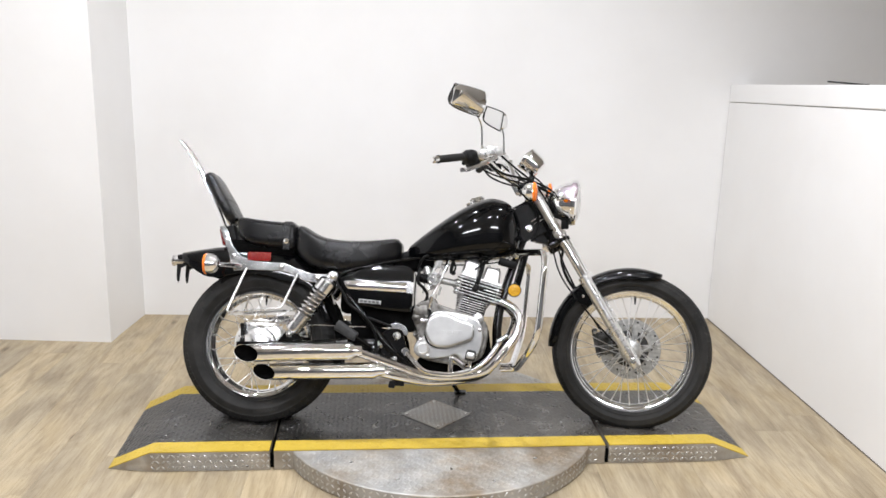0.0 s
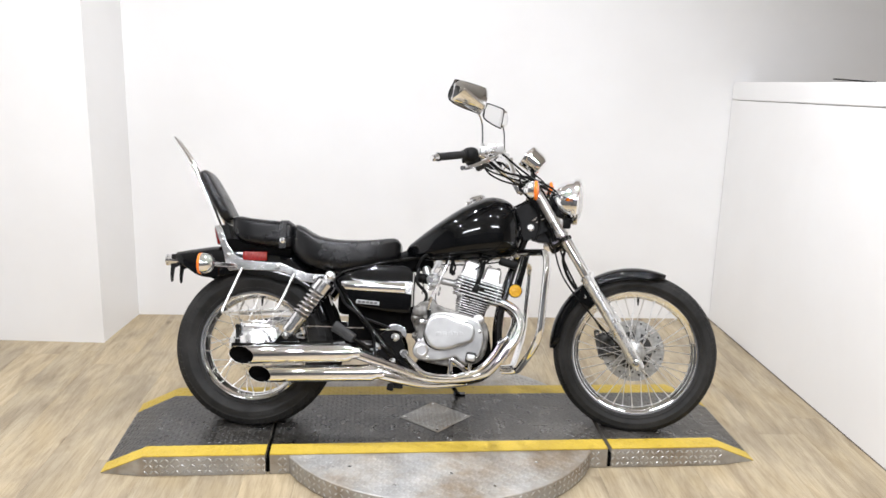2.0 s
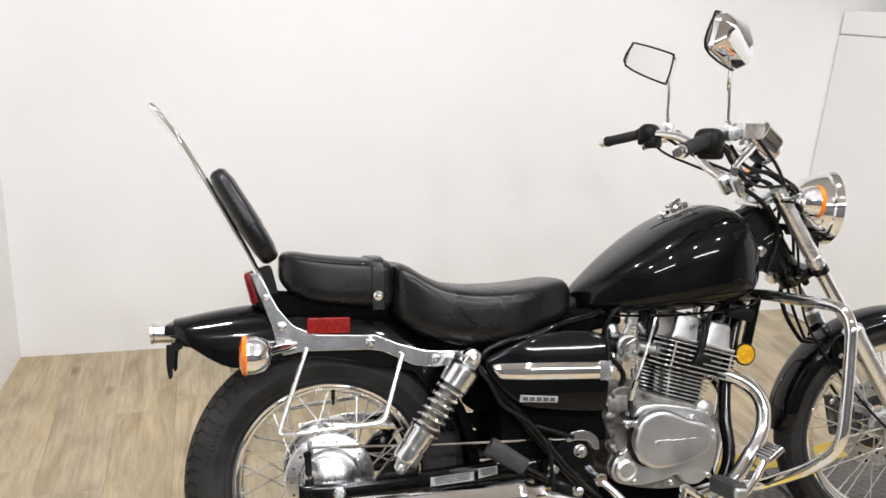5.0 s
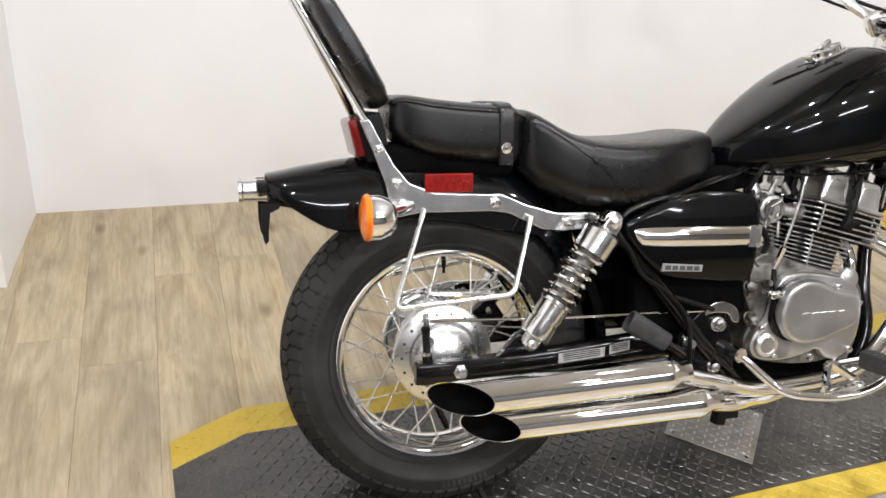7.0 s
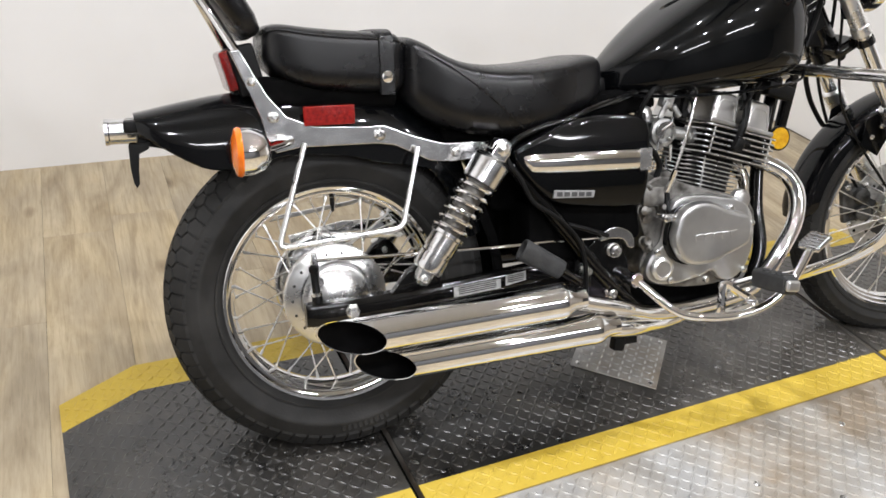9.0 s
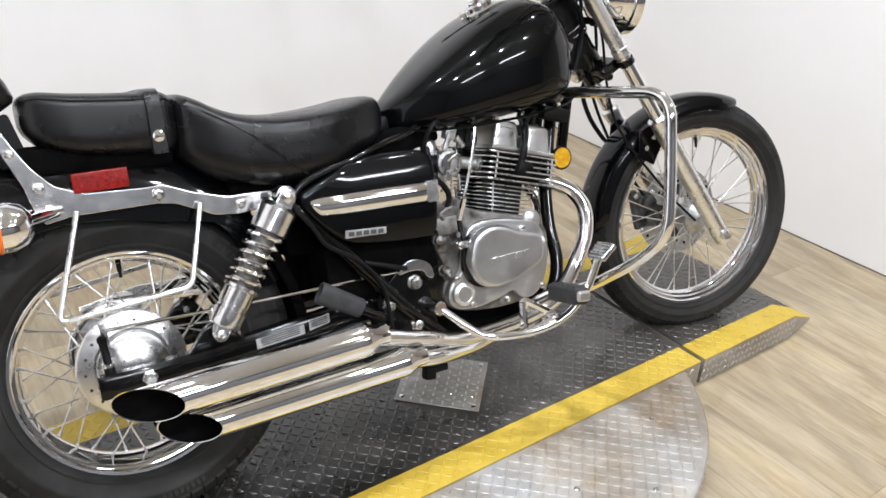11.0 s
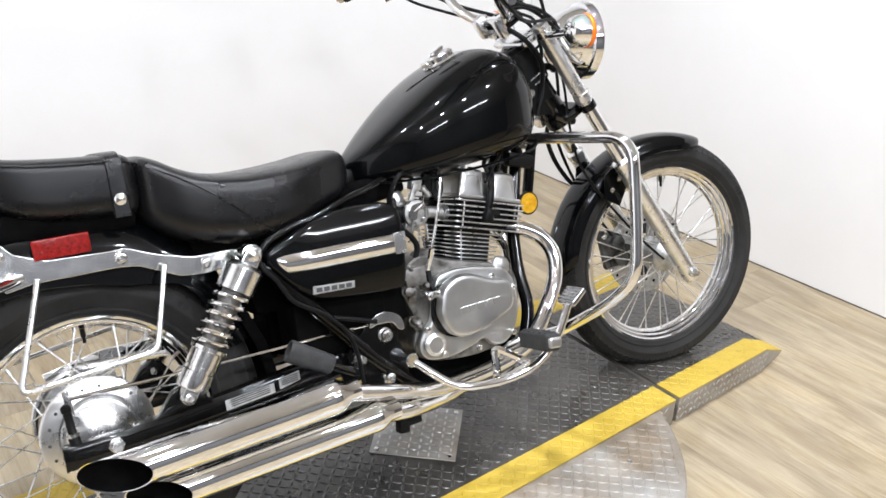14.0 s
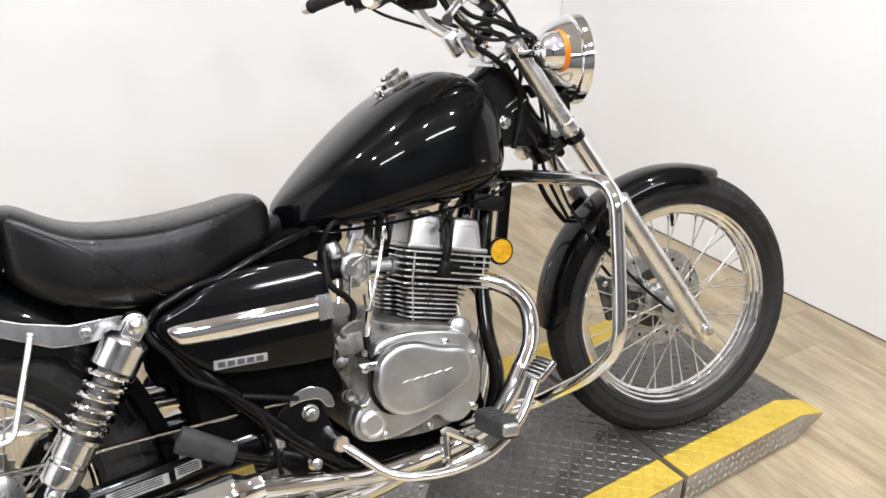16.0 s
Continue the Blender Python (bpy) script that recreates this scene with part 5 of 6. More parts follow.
# chain and guard on the far side
bm = BM()
loop = [V(0.53 * t, 0.075, 0.382 - 0.037 * t) for t in np.linspace(0, 1, 40)] + [V(0.53 * t, 0.075, 0.202 + 0.073 * t) for t in np.linspace(1, 0, 40)]
loop += [V(0.09 * math.cos(a), 0.075, 0.292 + 0.09 * math.sin(a)) for a in np.linspace(-math.pi / 2, -3 * math.pi / 2, 24)[1:-1]]
tube(bm, loop, [0.0058 if k % 2 else 0.0072 for k in range(len(loop))], 8, True)
part("drive_chain", bm, dull_chrome, bike, "steel roller chain")
bm = BM()
plate(bm, [(-0.06, 0.385), (0.05, 0.405), (0.25, 0.40), (0.42, 0.385), (0.42, 0.35), (0.25, 0.375), (0.05, 0.382), (-0.055, 0.365)], 0.090, 0.097, 0.002)
part("chain_guard", bm, chrome, bike, "chrome chain guard")

# inner guard between tyre and battery box, near-black for the shade there
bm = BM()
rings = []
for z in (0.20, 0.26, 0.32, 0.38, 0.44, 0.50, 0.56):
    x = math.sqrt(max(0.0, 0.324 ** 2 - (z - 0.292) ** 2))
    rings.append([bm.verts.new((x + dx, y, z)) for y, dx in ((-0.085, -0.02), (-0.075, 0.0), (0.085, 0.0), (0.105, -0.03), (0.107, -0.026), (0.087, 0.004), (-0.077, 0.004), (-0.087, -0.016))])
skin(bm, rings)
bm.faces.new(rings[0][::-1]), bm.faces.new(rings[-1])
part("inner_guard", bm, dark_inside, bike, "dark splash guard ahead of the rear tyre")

# ----- side cover, battery box -----
for s in (-1, 1):
    bm = BM()
    oc = outline_curve([(0.318, 0.548), (0.335, 0.510), (0.385, 0.458), (0.44, 0.440), (0.575, 0.428), (0.594, 0.445), (0.597, 0.520), (0.598, 0.582), (0.575, 0.602), (0.53, 0.606), (0.445, 0.603), (0.36, 0.572)], 4)
    pillow(bm, oc, 0.06, 0.1545, 0.013, s)
    sc = part("side_cover", bm, black_paint, bike, "gloss black side cover with chrome strip", None, 60)
    bm = BM()
    rings = []
    for x, zb, zt, k in fine_stations([(0.335, 0.5345, 0.5400, 0.2), (0.338, 0.5245, 0.5430, 0.6), (0.347, 0.5120, 0.5452, 0.9), (0.362, 0.5060, 0.5460, 1), (0.45, 0.5030, 0.5452, 1), (0.571, 0.5000, 0.5420, 1)], 3):
        face = 0.1545 + 0.013 * max(0.0, min(1.0, (x - 0.318) / 0.10)) ** 0.6
        rings.append([bm.verts.new((x, s * (face - 0.006 + (0.006 + 0.0055 * k) * max(0.0, math.sin(math.pi * j / 12)) ** 0.45), zb + (zt - zb) * j / 12)) for j in range(13)])
    skin(bm, rings, False, False)
    bm.faces.new(rings[0]), bm.faces.new(rings[-1])
    part("chrome_strip", bm, chrome, sc, "chrome trim strip", None, 60)
    bm = BM()
    plate(bm, [(0.5715, 0.500), (0.5965, 0.4995), (0.598, 0.5415), (0.5715, 0.5425)], s * 0.150, s * 0.1720, 0.0015)
    part("strip_end", bm, aluminium, sc, "plain satin end of the strip")
    bm = BM()
    plate(bm, [(0.392, 0.4605), (0.477, 0.4555), (0.4785, 0.4685), (0.394, 0.4755)], s * 0.156, s * 0.1655, 0.001)
    bd = part("badge", bm, badge_silver, sc, "small silver badge with dark bars")
    bm = BM()
    for k in range(5):
        block(bm, (0.0115, 0.0006, 0.0082), pose(0.4045 + k * 0.0152, s * 0.1658, 0.4672 - k * 0.0011, 0, 4, 0))
    part("badge_bar", bm, badge_dark, bd)
    # battery box bulk, coloured near-black as if in deep shade
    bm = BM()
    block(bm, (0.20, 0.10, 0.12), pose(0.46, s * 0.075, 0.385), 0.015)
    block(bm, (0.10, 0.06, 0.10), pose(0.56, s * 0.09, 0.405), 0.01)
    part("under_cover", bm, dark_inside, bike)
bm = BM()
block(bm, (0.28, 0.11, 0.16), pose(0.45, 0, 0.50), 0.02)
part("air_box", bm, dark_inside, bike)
cable([(0.306, -0.142, 0.560), (0.309, -0.152, 0.530), (0.330, -0.156, 0.500), (0.355, -0.158, 0.455), (0.404, -0.160, 0.421), (0.445, -0.160, 0.378), (0.463, -0.158, 0.330), (0.470, -0.152, 0.259)], 0.0045)
cable([(0.430, -0.150, 0.405), (0.470, -0.150, 0.392), (0.520, -0.144, 0.374)], 0.0048, "spring_boot")

# ----- engine -----
U, N = V(0.966, 0, -0.259), V(0.259, 0, 0.966)
E0 = V(0.70, 0, 0.455)
EM = Matrix(((U.x, 0, N.x, E0.x), (0, 1, 0, E0.y), (U.z, 0, N.z, E0.z), (0, 0, 0, 1)))
bm = BM()
plate(bm, outline_curve([(0.605, 0.30), (0.618, 0.345), (0.595, 0.42), (0.62, 0.468), (0.66, 0.478), (0.72, 0.455), (0.855, 0.415), (0.885, 0.37), (0.872, 0.285), (0.835, 0.250), (0.76, 0.238), (0.66, 0.250), (0.615, 0.272)], 3), -0.126, 0.126, 0.008)
crnd = random.Random(7)
engine = part("engine", bm, case_metal, bike, "air-cooled engine with silver cases and finned cylinders")
for s in (-1, 1):
    bm = BM()
    plate(bm, outline_curve([(0.606, 0.296), (0.618, 0.322), (0.645, 0.345), (0.655, 0.385), (0.670, 0.428), (0.715, 0.438), (0.79, 0.428), (0.848, 0.405), (0.866, 0.346), (0.852, 0.283), (0.818, 0.252), (0.785, 0.256), (0.765, 0.275), (0.735, 0.266), (0.68, 0.258), (0.635, 0.262), (0.612, 0.275)], 3), s * 0.126, s * 0.148, 0.007)
    part("case_cover", bm, satin_cover, engine, "silver crankcase cover")
    bm = BM()
    plate(bm, outline_curve([(0.6484, 0.379), (0.661, 0.411), (0.692, 0.4285), (0.730, 0.4275), (0.775, 0.409), (0.813, 0.399), (0.828, 0.387), (0.832, 0.366), (0.8265, 0.339), (0.809, 0.3265), (0.778, 0.317), (0.747, 0.305), (0.717, 0.301), (0.689, 0.3035), (0.666, 0.3165), (0.6525, 0.338), (0.6455, 0.360)], 4), s * 0.156, s * 0.187, 0.012)
    # black plate peeks out at lower left as the clutch cover's shadow and gap
    sp = BM()
    plate(sp, outline_curve([(0.6470, 0.379), (0.661, 0.410), (0.693, 0.424), (0.730, 0.423), (0.771, 0.407), (0.810, 0.393), (0.825, 0.371), (0.819, 0.345), (0.786, 0.320), (0.754, 0.308), (0.717, 0.300), (0.687, 0.301), (0.660, 0.314), (0.6445, 0.343)], 4), s * 0.146, s * 0.158)
    part("gasket", sp, black_frame, engine, "dark plate as the shadowed gap behind the clutch cover")
    cc = part("clutch_cover", bm, satin_cover, engine, "satin silver oval clutch cover")
    bm = BM()
    for k in range(5):
        block(bm, (0.0155, 0.0016, 0.0125), pose(0.700 + k * 0.0203, s * 0.1872, 0.3595 + k * 0.0002, 0, -8, 0), 0.0006, 1)
    part("badge_bar", bm, satin_cover, cc, "raised unreadable lettering as bars")
    bm = BM()
    lathe(bm, [(0.024, 0), (0.024, 0.006), (0.018, 0.009), (0.016, 0.007), (0.0001, 0.007)], 24, axis((0.640, s * 0.151, 0.296), (0.640, s * 2, 0.296)))
    part("plug", bm, aluminium, engine)
    bm = BM()
    lathe(bm, [(0.022, 0), (0.022, 0.014), (0.018, 0.019), (0.010, 0.021), (0.0001, 0.0215)], 24, axis((0.846, s * 0.112, 0.4135), (0.846, s * 2, 0.4135)))
    part("plug", bm, satin_cover, engine)
    for x, z in ((0.66, 0.27), (0.745, 0.262), (0.838, 0.272), (0.852, 0.37), (0.80, 0.405), (0.66, 0.40), (0.628, 0.33)):
        bm = BM()
        lathe(bm, [(0.0065, 0), (0.0065, 0.006), (0.004, 0.007), (0.0001, 0.007)], 10, axis((x, s * 0.150, z), (x, s * 2, z)))
        part("bolt", bm, bolt_metal, engine)
    for k in range(9):
        c = V(0.606 + 0.05 * crnd.random(), s * 0.124, 0.315 + 0.145 * crnd.random())
        r = crnd.uniform(0.005, 0.012)
        bm = BM()
        lathe(bm, [(r * 1.3, 0), (r * 1.2, 0.006), (r, 0.007), (r * 0.9, crnd.uniform(0.010, 0.022)), (0.0001, crnd.uniform(0.010, 0.022))], 14, axis(c, c + V(crnd.uniform(-0.3, 0.3), s, crnd.uniform(-0.3, 0.3))))
        part("boss", bm, case_metal, engine)
    # clutch arm at the end of its cable
    bm = BM()
    block(bm, (0.034, 0.010, 0.015), pose(0.648, s * 0.162, 0.4005, 0, 6, 0), 0.003)
    block(bm, (0.012, 0.024, 0.012), pose(0.634, s * 0.152, 0.403, 0, 6, 0), 0.003)
    for x, r in ((0.636, 0.0075), (0.661, 0.0085)):
        lathe(bm, [(r, 0), (r, 0.007), (r * 0.6, 0.009), (r * 0.6, 0.013), (0.0001, 0.0135)], 12, axis((x, s * 0.164, 0.4005), (x, s * 2, 0.4005)))
    part("clutch_arm", bm, dull_chrome, engine)
bm = BM()
for y in (-0.056, 0.056):
    block(bm, (0.074, 0.046, 0.145), EM @ pose(0.110, y, 0.06), 0.008)
    block(bm, (0.140, 0.062, 0.06), EM @ pose(0.118, y * 1.1, 0.108), 0.008)
block(bm, (0.075, 0.10, 0.145), EM @ pose(0.135, 0, 0.06), 0.008)
part("cylinder_block", bm, fin_black, engine, "dark cylinder core")


def fin(u0, u1, half, v, th=0.0026, c=0.012):
    bm = BM()
    ring = bent([V(0.085, 0, 0), V(0.085, -0.030, 0), V(u0, -0.036, 0), V(u0, -half, 0), V(u1, -half, 0), V(u1, half, 0), V(u0, half, 0), V(u0, 0.036, 0), V(0.085, 0.030, 0), V(0.085, 0.001, 0)], c, 3)
    plate(bm, [(p.x, p.y) for p in ring], -th / 2, th / 2, 0.0008)
    bmesh.ops.recalc_face_normals(bm, faces=bm.faces)
    for f in bm.faces:
        f.material_index = 1 if abs(f.normal.y) > 0.9 else 0
    bmesh.ops.transform(bm, matrix=EM @ pose(0, 0, v) @ pose(0, 0, 0, 90), verts=bm.verts)
    return part("cooling_fin", bm, (aluminium, fin_dark), engine)


for k in range(8):
    v = 0.002 + 0.0089 * k
    fin(0.060 - 0.0018 * k, 0.158 + 0.0036 * k, 0.090, v, 0.0028, 0.020)
for k in range(6):
    fin(0.030, 0.211, 0.118, 0.0755 + 0.0116 * k, 0.0036)
bm = BM()
block(bm, (0.165, 0.222, 0.010), EM @ pose(0.120, 0, 0.1425), 0.003)
part("head_flange", bm, satin_cover, engine, "satin silver flange under the valve covers")
for u, v0, v1 in ((0.072, -0.002, 0.070), (0.050, 0.078, 0.134), (0.194, 0.078, 0.134)):
    for s in (-1, 1):
        bm = BM()
        rod(bm, EM @ V(u, s * (0.0885 if v0 < 0 else 0.1155), v0), EM @ V(u - (0.008 if v0 < 0 else 0), s * (0.0885 if v0 < 0 else 0.1155), v1), 0.0019, 8)
        part("fin_post", bm, cast_metal, engine)
bm = BM()
block(bm, (0.112, 0.18, 0.014), EM @ pose(0.104, 0, -0.008), 0.004)
part("cylinder_base", bm, cast_metal, engine, "bright cylinder base flange")
for u0, u1, t0, t1 in ((0.040, 0.107, 0.045, 0.102), (0.123, 0.194, 0.128, 0.184)):
    for s in (-1, 1):
        bm = BM()
        rings = []
        for v, k in ((0.146, 0.0), (0.170, 0.4), (0.190, 0.75), (0.1975, 1.0), (0.2015, 1.6)):
            a, b, ya, yb = u0 + (t0 - u0) * k, u1 + (t1 - u1) * k, 0.014 + 0.004 * k, 0.107 - 0.005 * k
            c = 0.010
            rings.append([bm.verts.new(EM @ V(u, s * y, v)) for u, y in ((a + c, ya), (b - c, ya), (b - c * 0.3, ya + c * 0.3), (b, ya + c), (b, yb - c), (b - c * 0.3, yb - c * 0.3), (b - c, yb), (a + c, yb), (a + c * 0.3, yb - c * 0.3), (a, yb - c), (a, ya + c), (a + c * 0.3, ya + c * 0.3))])
        skin(bm, rings)
        bm.faces.new(rings[0][::-1]), bm.faces.new(rings[-1])
        cover = part("cam_cover", bm, satin_cover, engine, "satin silver valve cover", None, 50)
        bm = BM()
        rim = bent([EM @ V(u0 + 0.010, s * 0.1068, 0.154), EM @ V(t0 + 0.010, s * 0.1035, 0.188), EM @ V(t1 - 0.010, s * 0.1035, 0.188), EM @ V(u1 - 0.010, s * 0.1068, 0.154)], 0.012, 4)
        tube(bm, rim, 0.0016, 6)
        part("raised_edge", bm, satin_cover, cover)
        for du in (-0.018, 0.018):
            bm = BM()
            lathe(bm, [(0.007, 0), (0.007, 0.006), (0.005, 0.008), (0.0001, 0.008)], 6, EM @ pose((t0 + t1) / 2 + du, s * 0.062, 0.201))
            part("bolt", bm, bolt_metal, engine)
for s in (-1, 1):
    bm = BM()
    block(bm, (0.024, 0.030, 0.030), EM @ pose(0.110, s * 0.116, 0.106, 0, 12, 0), 0.005)
    rod(bm, EM @ V(0.118, s * 0.116, 0.110), EM @ V(0.142, s * 0.116, 0.112), 0.007, 12, 0.002)
    tube(bm, curve_pts([EM @ V(0.109, s * 0.118, 0.112), EM @ V(0.111, s * 0.121, 0.15), EM @ V(0.108, s * 0.114, 0.190), EM @ V(0.099, s * 0.104, 0.216), EM @ V(0.13, s * 0.07, 0.232)], 5), [0.0085] * 6 + [0.0052] * 15, 10)
    part("spark_lead", bm, black_plastic, engine, "black spark plug cap and lead")
    bm = BM()
    tube(bm, curve_pts([EM @ V(0.112, s * 0.112, 0.22), EM @ V(0.117, s * 0.117, 0.18), EM @ V(0.115, s * 0.121, 0.14)], 5), 0.004, 8)
    part("lead_sleeve", bm, black_plastic, engine)
bm = BM()
block(bm, (0.07, 0.03, 0.03), EM @ pose(0.20, -0.09, 0.235), 0.006)
part("ignition_coil", bm, black_plastic, bike)
# carburettor with its cap, taps and linkage
bm = BM()
lathe(bm, [(0.012, 0.0), (0.024, 0.002), (0.026, 0.010), (0.026, 0.030), (0.0285, 0.032), (0.0285, 0.040), (0.024, 0.043), (0.021, 0.043), (0.019, 0.038), (0.012, 0.038), (0.010, 0.046), (0.0001, 0.047)], 32, axis((0.676, -0.052, 0.560), (0.676, -2, 0.556)))
carb = part("carburettor", bm, cast_metal, bike, "cast metal carburettor")
bm = BM()
lathe(bm, [(0.0165, 0), (0.0165, 0.005), (0.013, 0.007), (0.013, 0.058), (0.0175, 0.060), (0.0175, 0.070), (0.013, 0.072)], 24, axis((0.692, -0.066, 0.560), (0.765, -0.066, 0.546)))
part("intake_pipe", bm, cast_metal, carb, "cast metal intake pipe")
bm = BM()
lathe(bm, [(0.019, 0), (0.019, 0.012), (0.022, 0.014), (0.022, 0.022), (0.018, 0.024), (0.018, 0.045)], 24, axis((0.656, -0.066, 0.562), (0.55, -0.060, 0.575)))
part("inlet_boot", bm, black_plastic, carb, "black rubber inlet boot")
bm = BM()
lathe(bm, [(0.016, 0), (0.020, 0.004), (0.020, 0.010), (0.018, 0.012), (0.018, 0.024), (0.014, 0.032), (0.006, 0.036), (0.0001, 0.037)], 28, axis((0.650, -0.060, 0.578), (0.638, -0.058, 0.640)))
part("slide_cap", bm, aluminium, carb, "bright domed slide cap")
bm = BM()
block(bm, (0.036, 0.030, 0.018), pose(0.668, -0.066, 0.534, 0, 10, 0), 0.005)
block(bm, (0.018, 0.020, 0.010), pose(0.660, -0.066, 0.525, 0, 10, 0), 0.004)
part("float_bowl", bm, cast_metal, carb, "small cast float bowl")
for a, b, r in (((0.664, -0.098, 0.566), (0.652, -0.101, 0.512), 0.0022), ((0.664, -0.100, 0.566), (0.690, -0.100, 0.580), 0.0030), ((0.690, -0.100, 0.580), (0.700, -0.088, 0.600), 0.0022), ((0.652, -0.101, 0.512), (0.644, -0.096, 0.505), 0.0030),
                ((0.640, -0.088, 0.545), (0.632, -0.094, 0.505), 0.0028), ((0.700, -0.082, 0.533), (0.694, -0.090, 0.500), 0.0032), ((0.684, -0.088, 0.510), (0.684, -0.092, 0.470), 0.0026)):
    bm = BM()
    rod(bm, a, b, r, 10, 0.0008)
    part("link", bm, dull_chrome, carb)
bm = BM()
plate(bm, outline_curve([(0.652, 0.558), (0.660, 0.578), (0.684, 0.582), (0.694, 0.570), (0.676, 0.566), (0.668, 0.548)], 3), -0.102, -0.099, 0.0006)
part("throttle_lever", bm, dull_chrome, carb, "small bright throttle lever")
for x, z, r in ((0.668, 0.566, 0.006), (0.690, 0.546, 0.005), (0.664, 0.540, 0.005), (0.694, 0.571, 0.004)):
    bm = BM()
    lathe(bm, [(r, 0), (r, 0.005), (r * 0.7, 0.007), (0.0001, 0.007)], 10, axis((x, -0.092, z), (x, -2, z)))
    part("screw", bm, bolt_metal, carb)
bm = BM()
block(bm, (0.026, 0.022, 0.030), pose(0.690, -0.076, 0.622, 0, 20, 0), 0.005)
block(bm, (0.012, 0.008, 0.040), pose(0.676, -0.088, 0.604, 0, 28, 0), 0.003)
rod(bm, (0.704, -0.078, 0.612), (0.718, -0.082, 0.588), 0.007, 12, 0.002)
part("fuel_tap", bm, cast_metal, bike, "bright cast fuel tap")
bm = BM()
for x, z, h in ((0.722, 0.622, 0.050), (0.742, 0.618, 0.046)):
    block(bm, (0.014, 0.020, h), pose(x, -0.062, z, 0, 12, 0), 0.004)
rod(bm, (0.748, -0.03, 0.590), (0.740, -0.072, 0.592), 0.009, 14, 0.002)
part("wiring_plug", bm, black_plastic, bike, "black wiring plugs under the tank")
cable([(0.740, -0.090, 0.660), (0.731, -0.117, 0.633), (0.700, -0.136, 0.56), (0.668, -0.146, 0.492)], 0.0032, "clutch_cable", dull_chrome)
cable([(0.668, -0.146, 0.492), (0.664, -0.138, 0.468), (0.661, -0.128, 0.445)], 0.0062, "cable_sleeve", dull_chrome)
cable([(0.661, -0.128, 0.445), (0.662, -0.132, 0.42), (0.665, -0.145, 0.395)], 0.0068, "spring_boot")
cable([(0.62, -0.10, 0.60), (0.612, -0.125, 0.55), (0.640, -0.120, 0.518), (0.650, -0.118, 0.495), (0.638, -0.118, 0.468), (0.612, -0.12, 0.452)], 0.0062, "breather_hose")
cable([(0.685, -0.08, 0.635), (0.64, -0.11, 0.648), (0.612, -0.10, 0.60), (0.62, -0.085, 0.56)], 0.005, "fuel_hose")
cable([(0.735, -0.06, 0.648), (0.755, -0.075, 0.612), (0.742, -0.08, 0.580)], 0.004, "vacuum_hose")
bm = BM()
block(bm, (0.05, 0.04, 0.04), pose(0.628, -0.118, 0.440), 0.006)
lathe(bm, [(0.010, 0), (0.026, 0.002), (0.028, 0.010), (0.024, 0.03), (0.0001, 0.032)], 24, axis((0.664, -0.09, 0.462), (0.664, -2, 0.462)))
part("starter_end", bm, case_metal, engine, "round cast starter motor end")
# added blocks, near-black to give the shaded gap under and ahead of the engine
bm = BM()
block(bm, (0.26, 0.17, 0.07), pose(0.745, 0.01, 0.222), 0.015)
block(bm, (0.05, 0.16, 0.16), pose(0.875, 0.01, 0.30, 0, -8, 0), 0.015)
part("sump", bm, dark_inside, engine, "near-black filler blocks for the shaded gap under the engine")
# reflector on the down tube
bm = BM()
lathe(bm, [(0.025, 0), (0.027, 0.003), (0.027, 0.009), (0.025, 0.010)], 32, axis((0.985, -0.060, 0.528), (0.965, -2, 0.50)))
rfl = part("round_reflector", bm, black_plastic, bike, "round amber reflector in a black holder")
bm = BM()
lathe(bm, [(0.0245, 0.009), (0.022, 0.0115), (0.0001, 0.0125)], 32, axis((0.985, -0.060, 0.528), (0.965, -2, 0.50)))
part("lens", bm, amber_lens, rfl, "amber plastic reflector")

# ----- exhaust -----
def exhaust(front, back, r, slash, label):
    a, b = V(*front), V(*back)
    A = axis(a, b)
    L = (b - a).length
    bm = BM()
    seg = 36
    inv = A.inverted().to_3x3()
    out = inv @ V(0, -1, -0.2)
    out.z = 0
    out.normalize()

    def ring(z, rr, cut):
        vs = []
        for k in range(seg):
            p = V(math.cos(2 * math.pi * k / seg), math.sin(2 * math.pi * k / seg), 0)
            vs.append(bm.verts.new(A @ (p * rr + V(0, 0, z - (slash * p.dot(out) * rr / r if cut else 0)))))
        return vs
    rings = [ring(-0.045, r * 0.60, False), ring(-0.022, r * 0.66, False), ring(-0.006, r * 0.95, False), ring(0.0, r, False), ring(0.012, r * 1.03, False), ring(0.018, r * 1.0, False), ring(L * 0.5, r, False), ring(L, r, True), ring(L - 0.001, r * 0.965, True)]
    skin(bm, rings)
    muffler = part("muffler", bm, chrome, bike, label, None, 40)
    # inner wall in near-black, so the opening is dark by colour
    bm = BM()
    rings = [ring(L - 0.001, r * 0.965, True), ring(L - 0.14, r * 0.95, False), ring(L - 0.141, r * 0.3, False)]
    skin(bm, rings)
    bm.faces.new(rings[-1])
    part("muffler_inside", bm, dark_inside, muffler, "inside coloured near-black as deep shade")
    return muffler


exhaust((0.377, -0.226, 0.281), (-0.012, -0.208, 0.261), 0.0325, 0.055, "chrome slash-cut upper muffler")
exhaust((0.463, -0.203, 0.211), (0.052, -0.182, 0.193), 0.0300, 0.050, "chrome slash-cut lower muffler")
bm = BM()
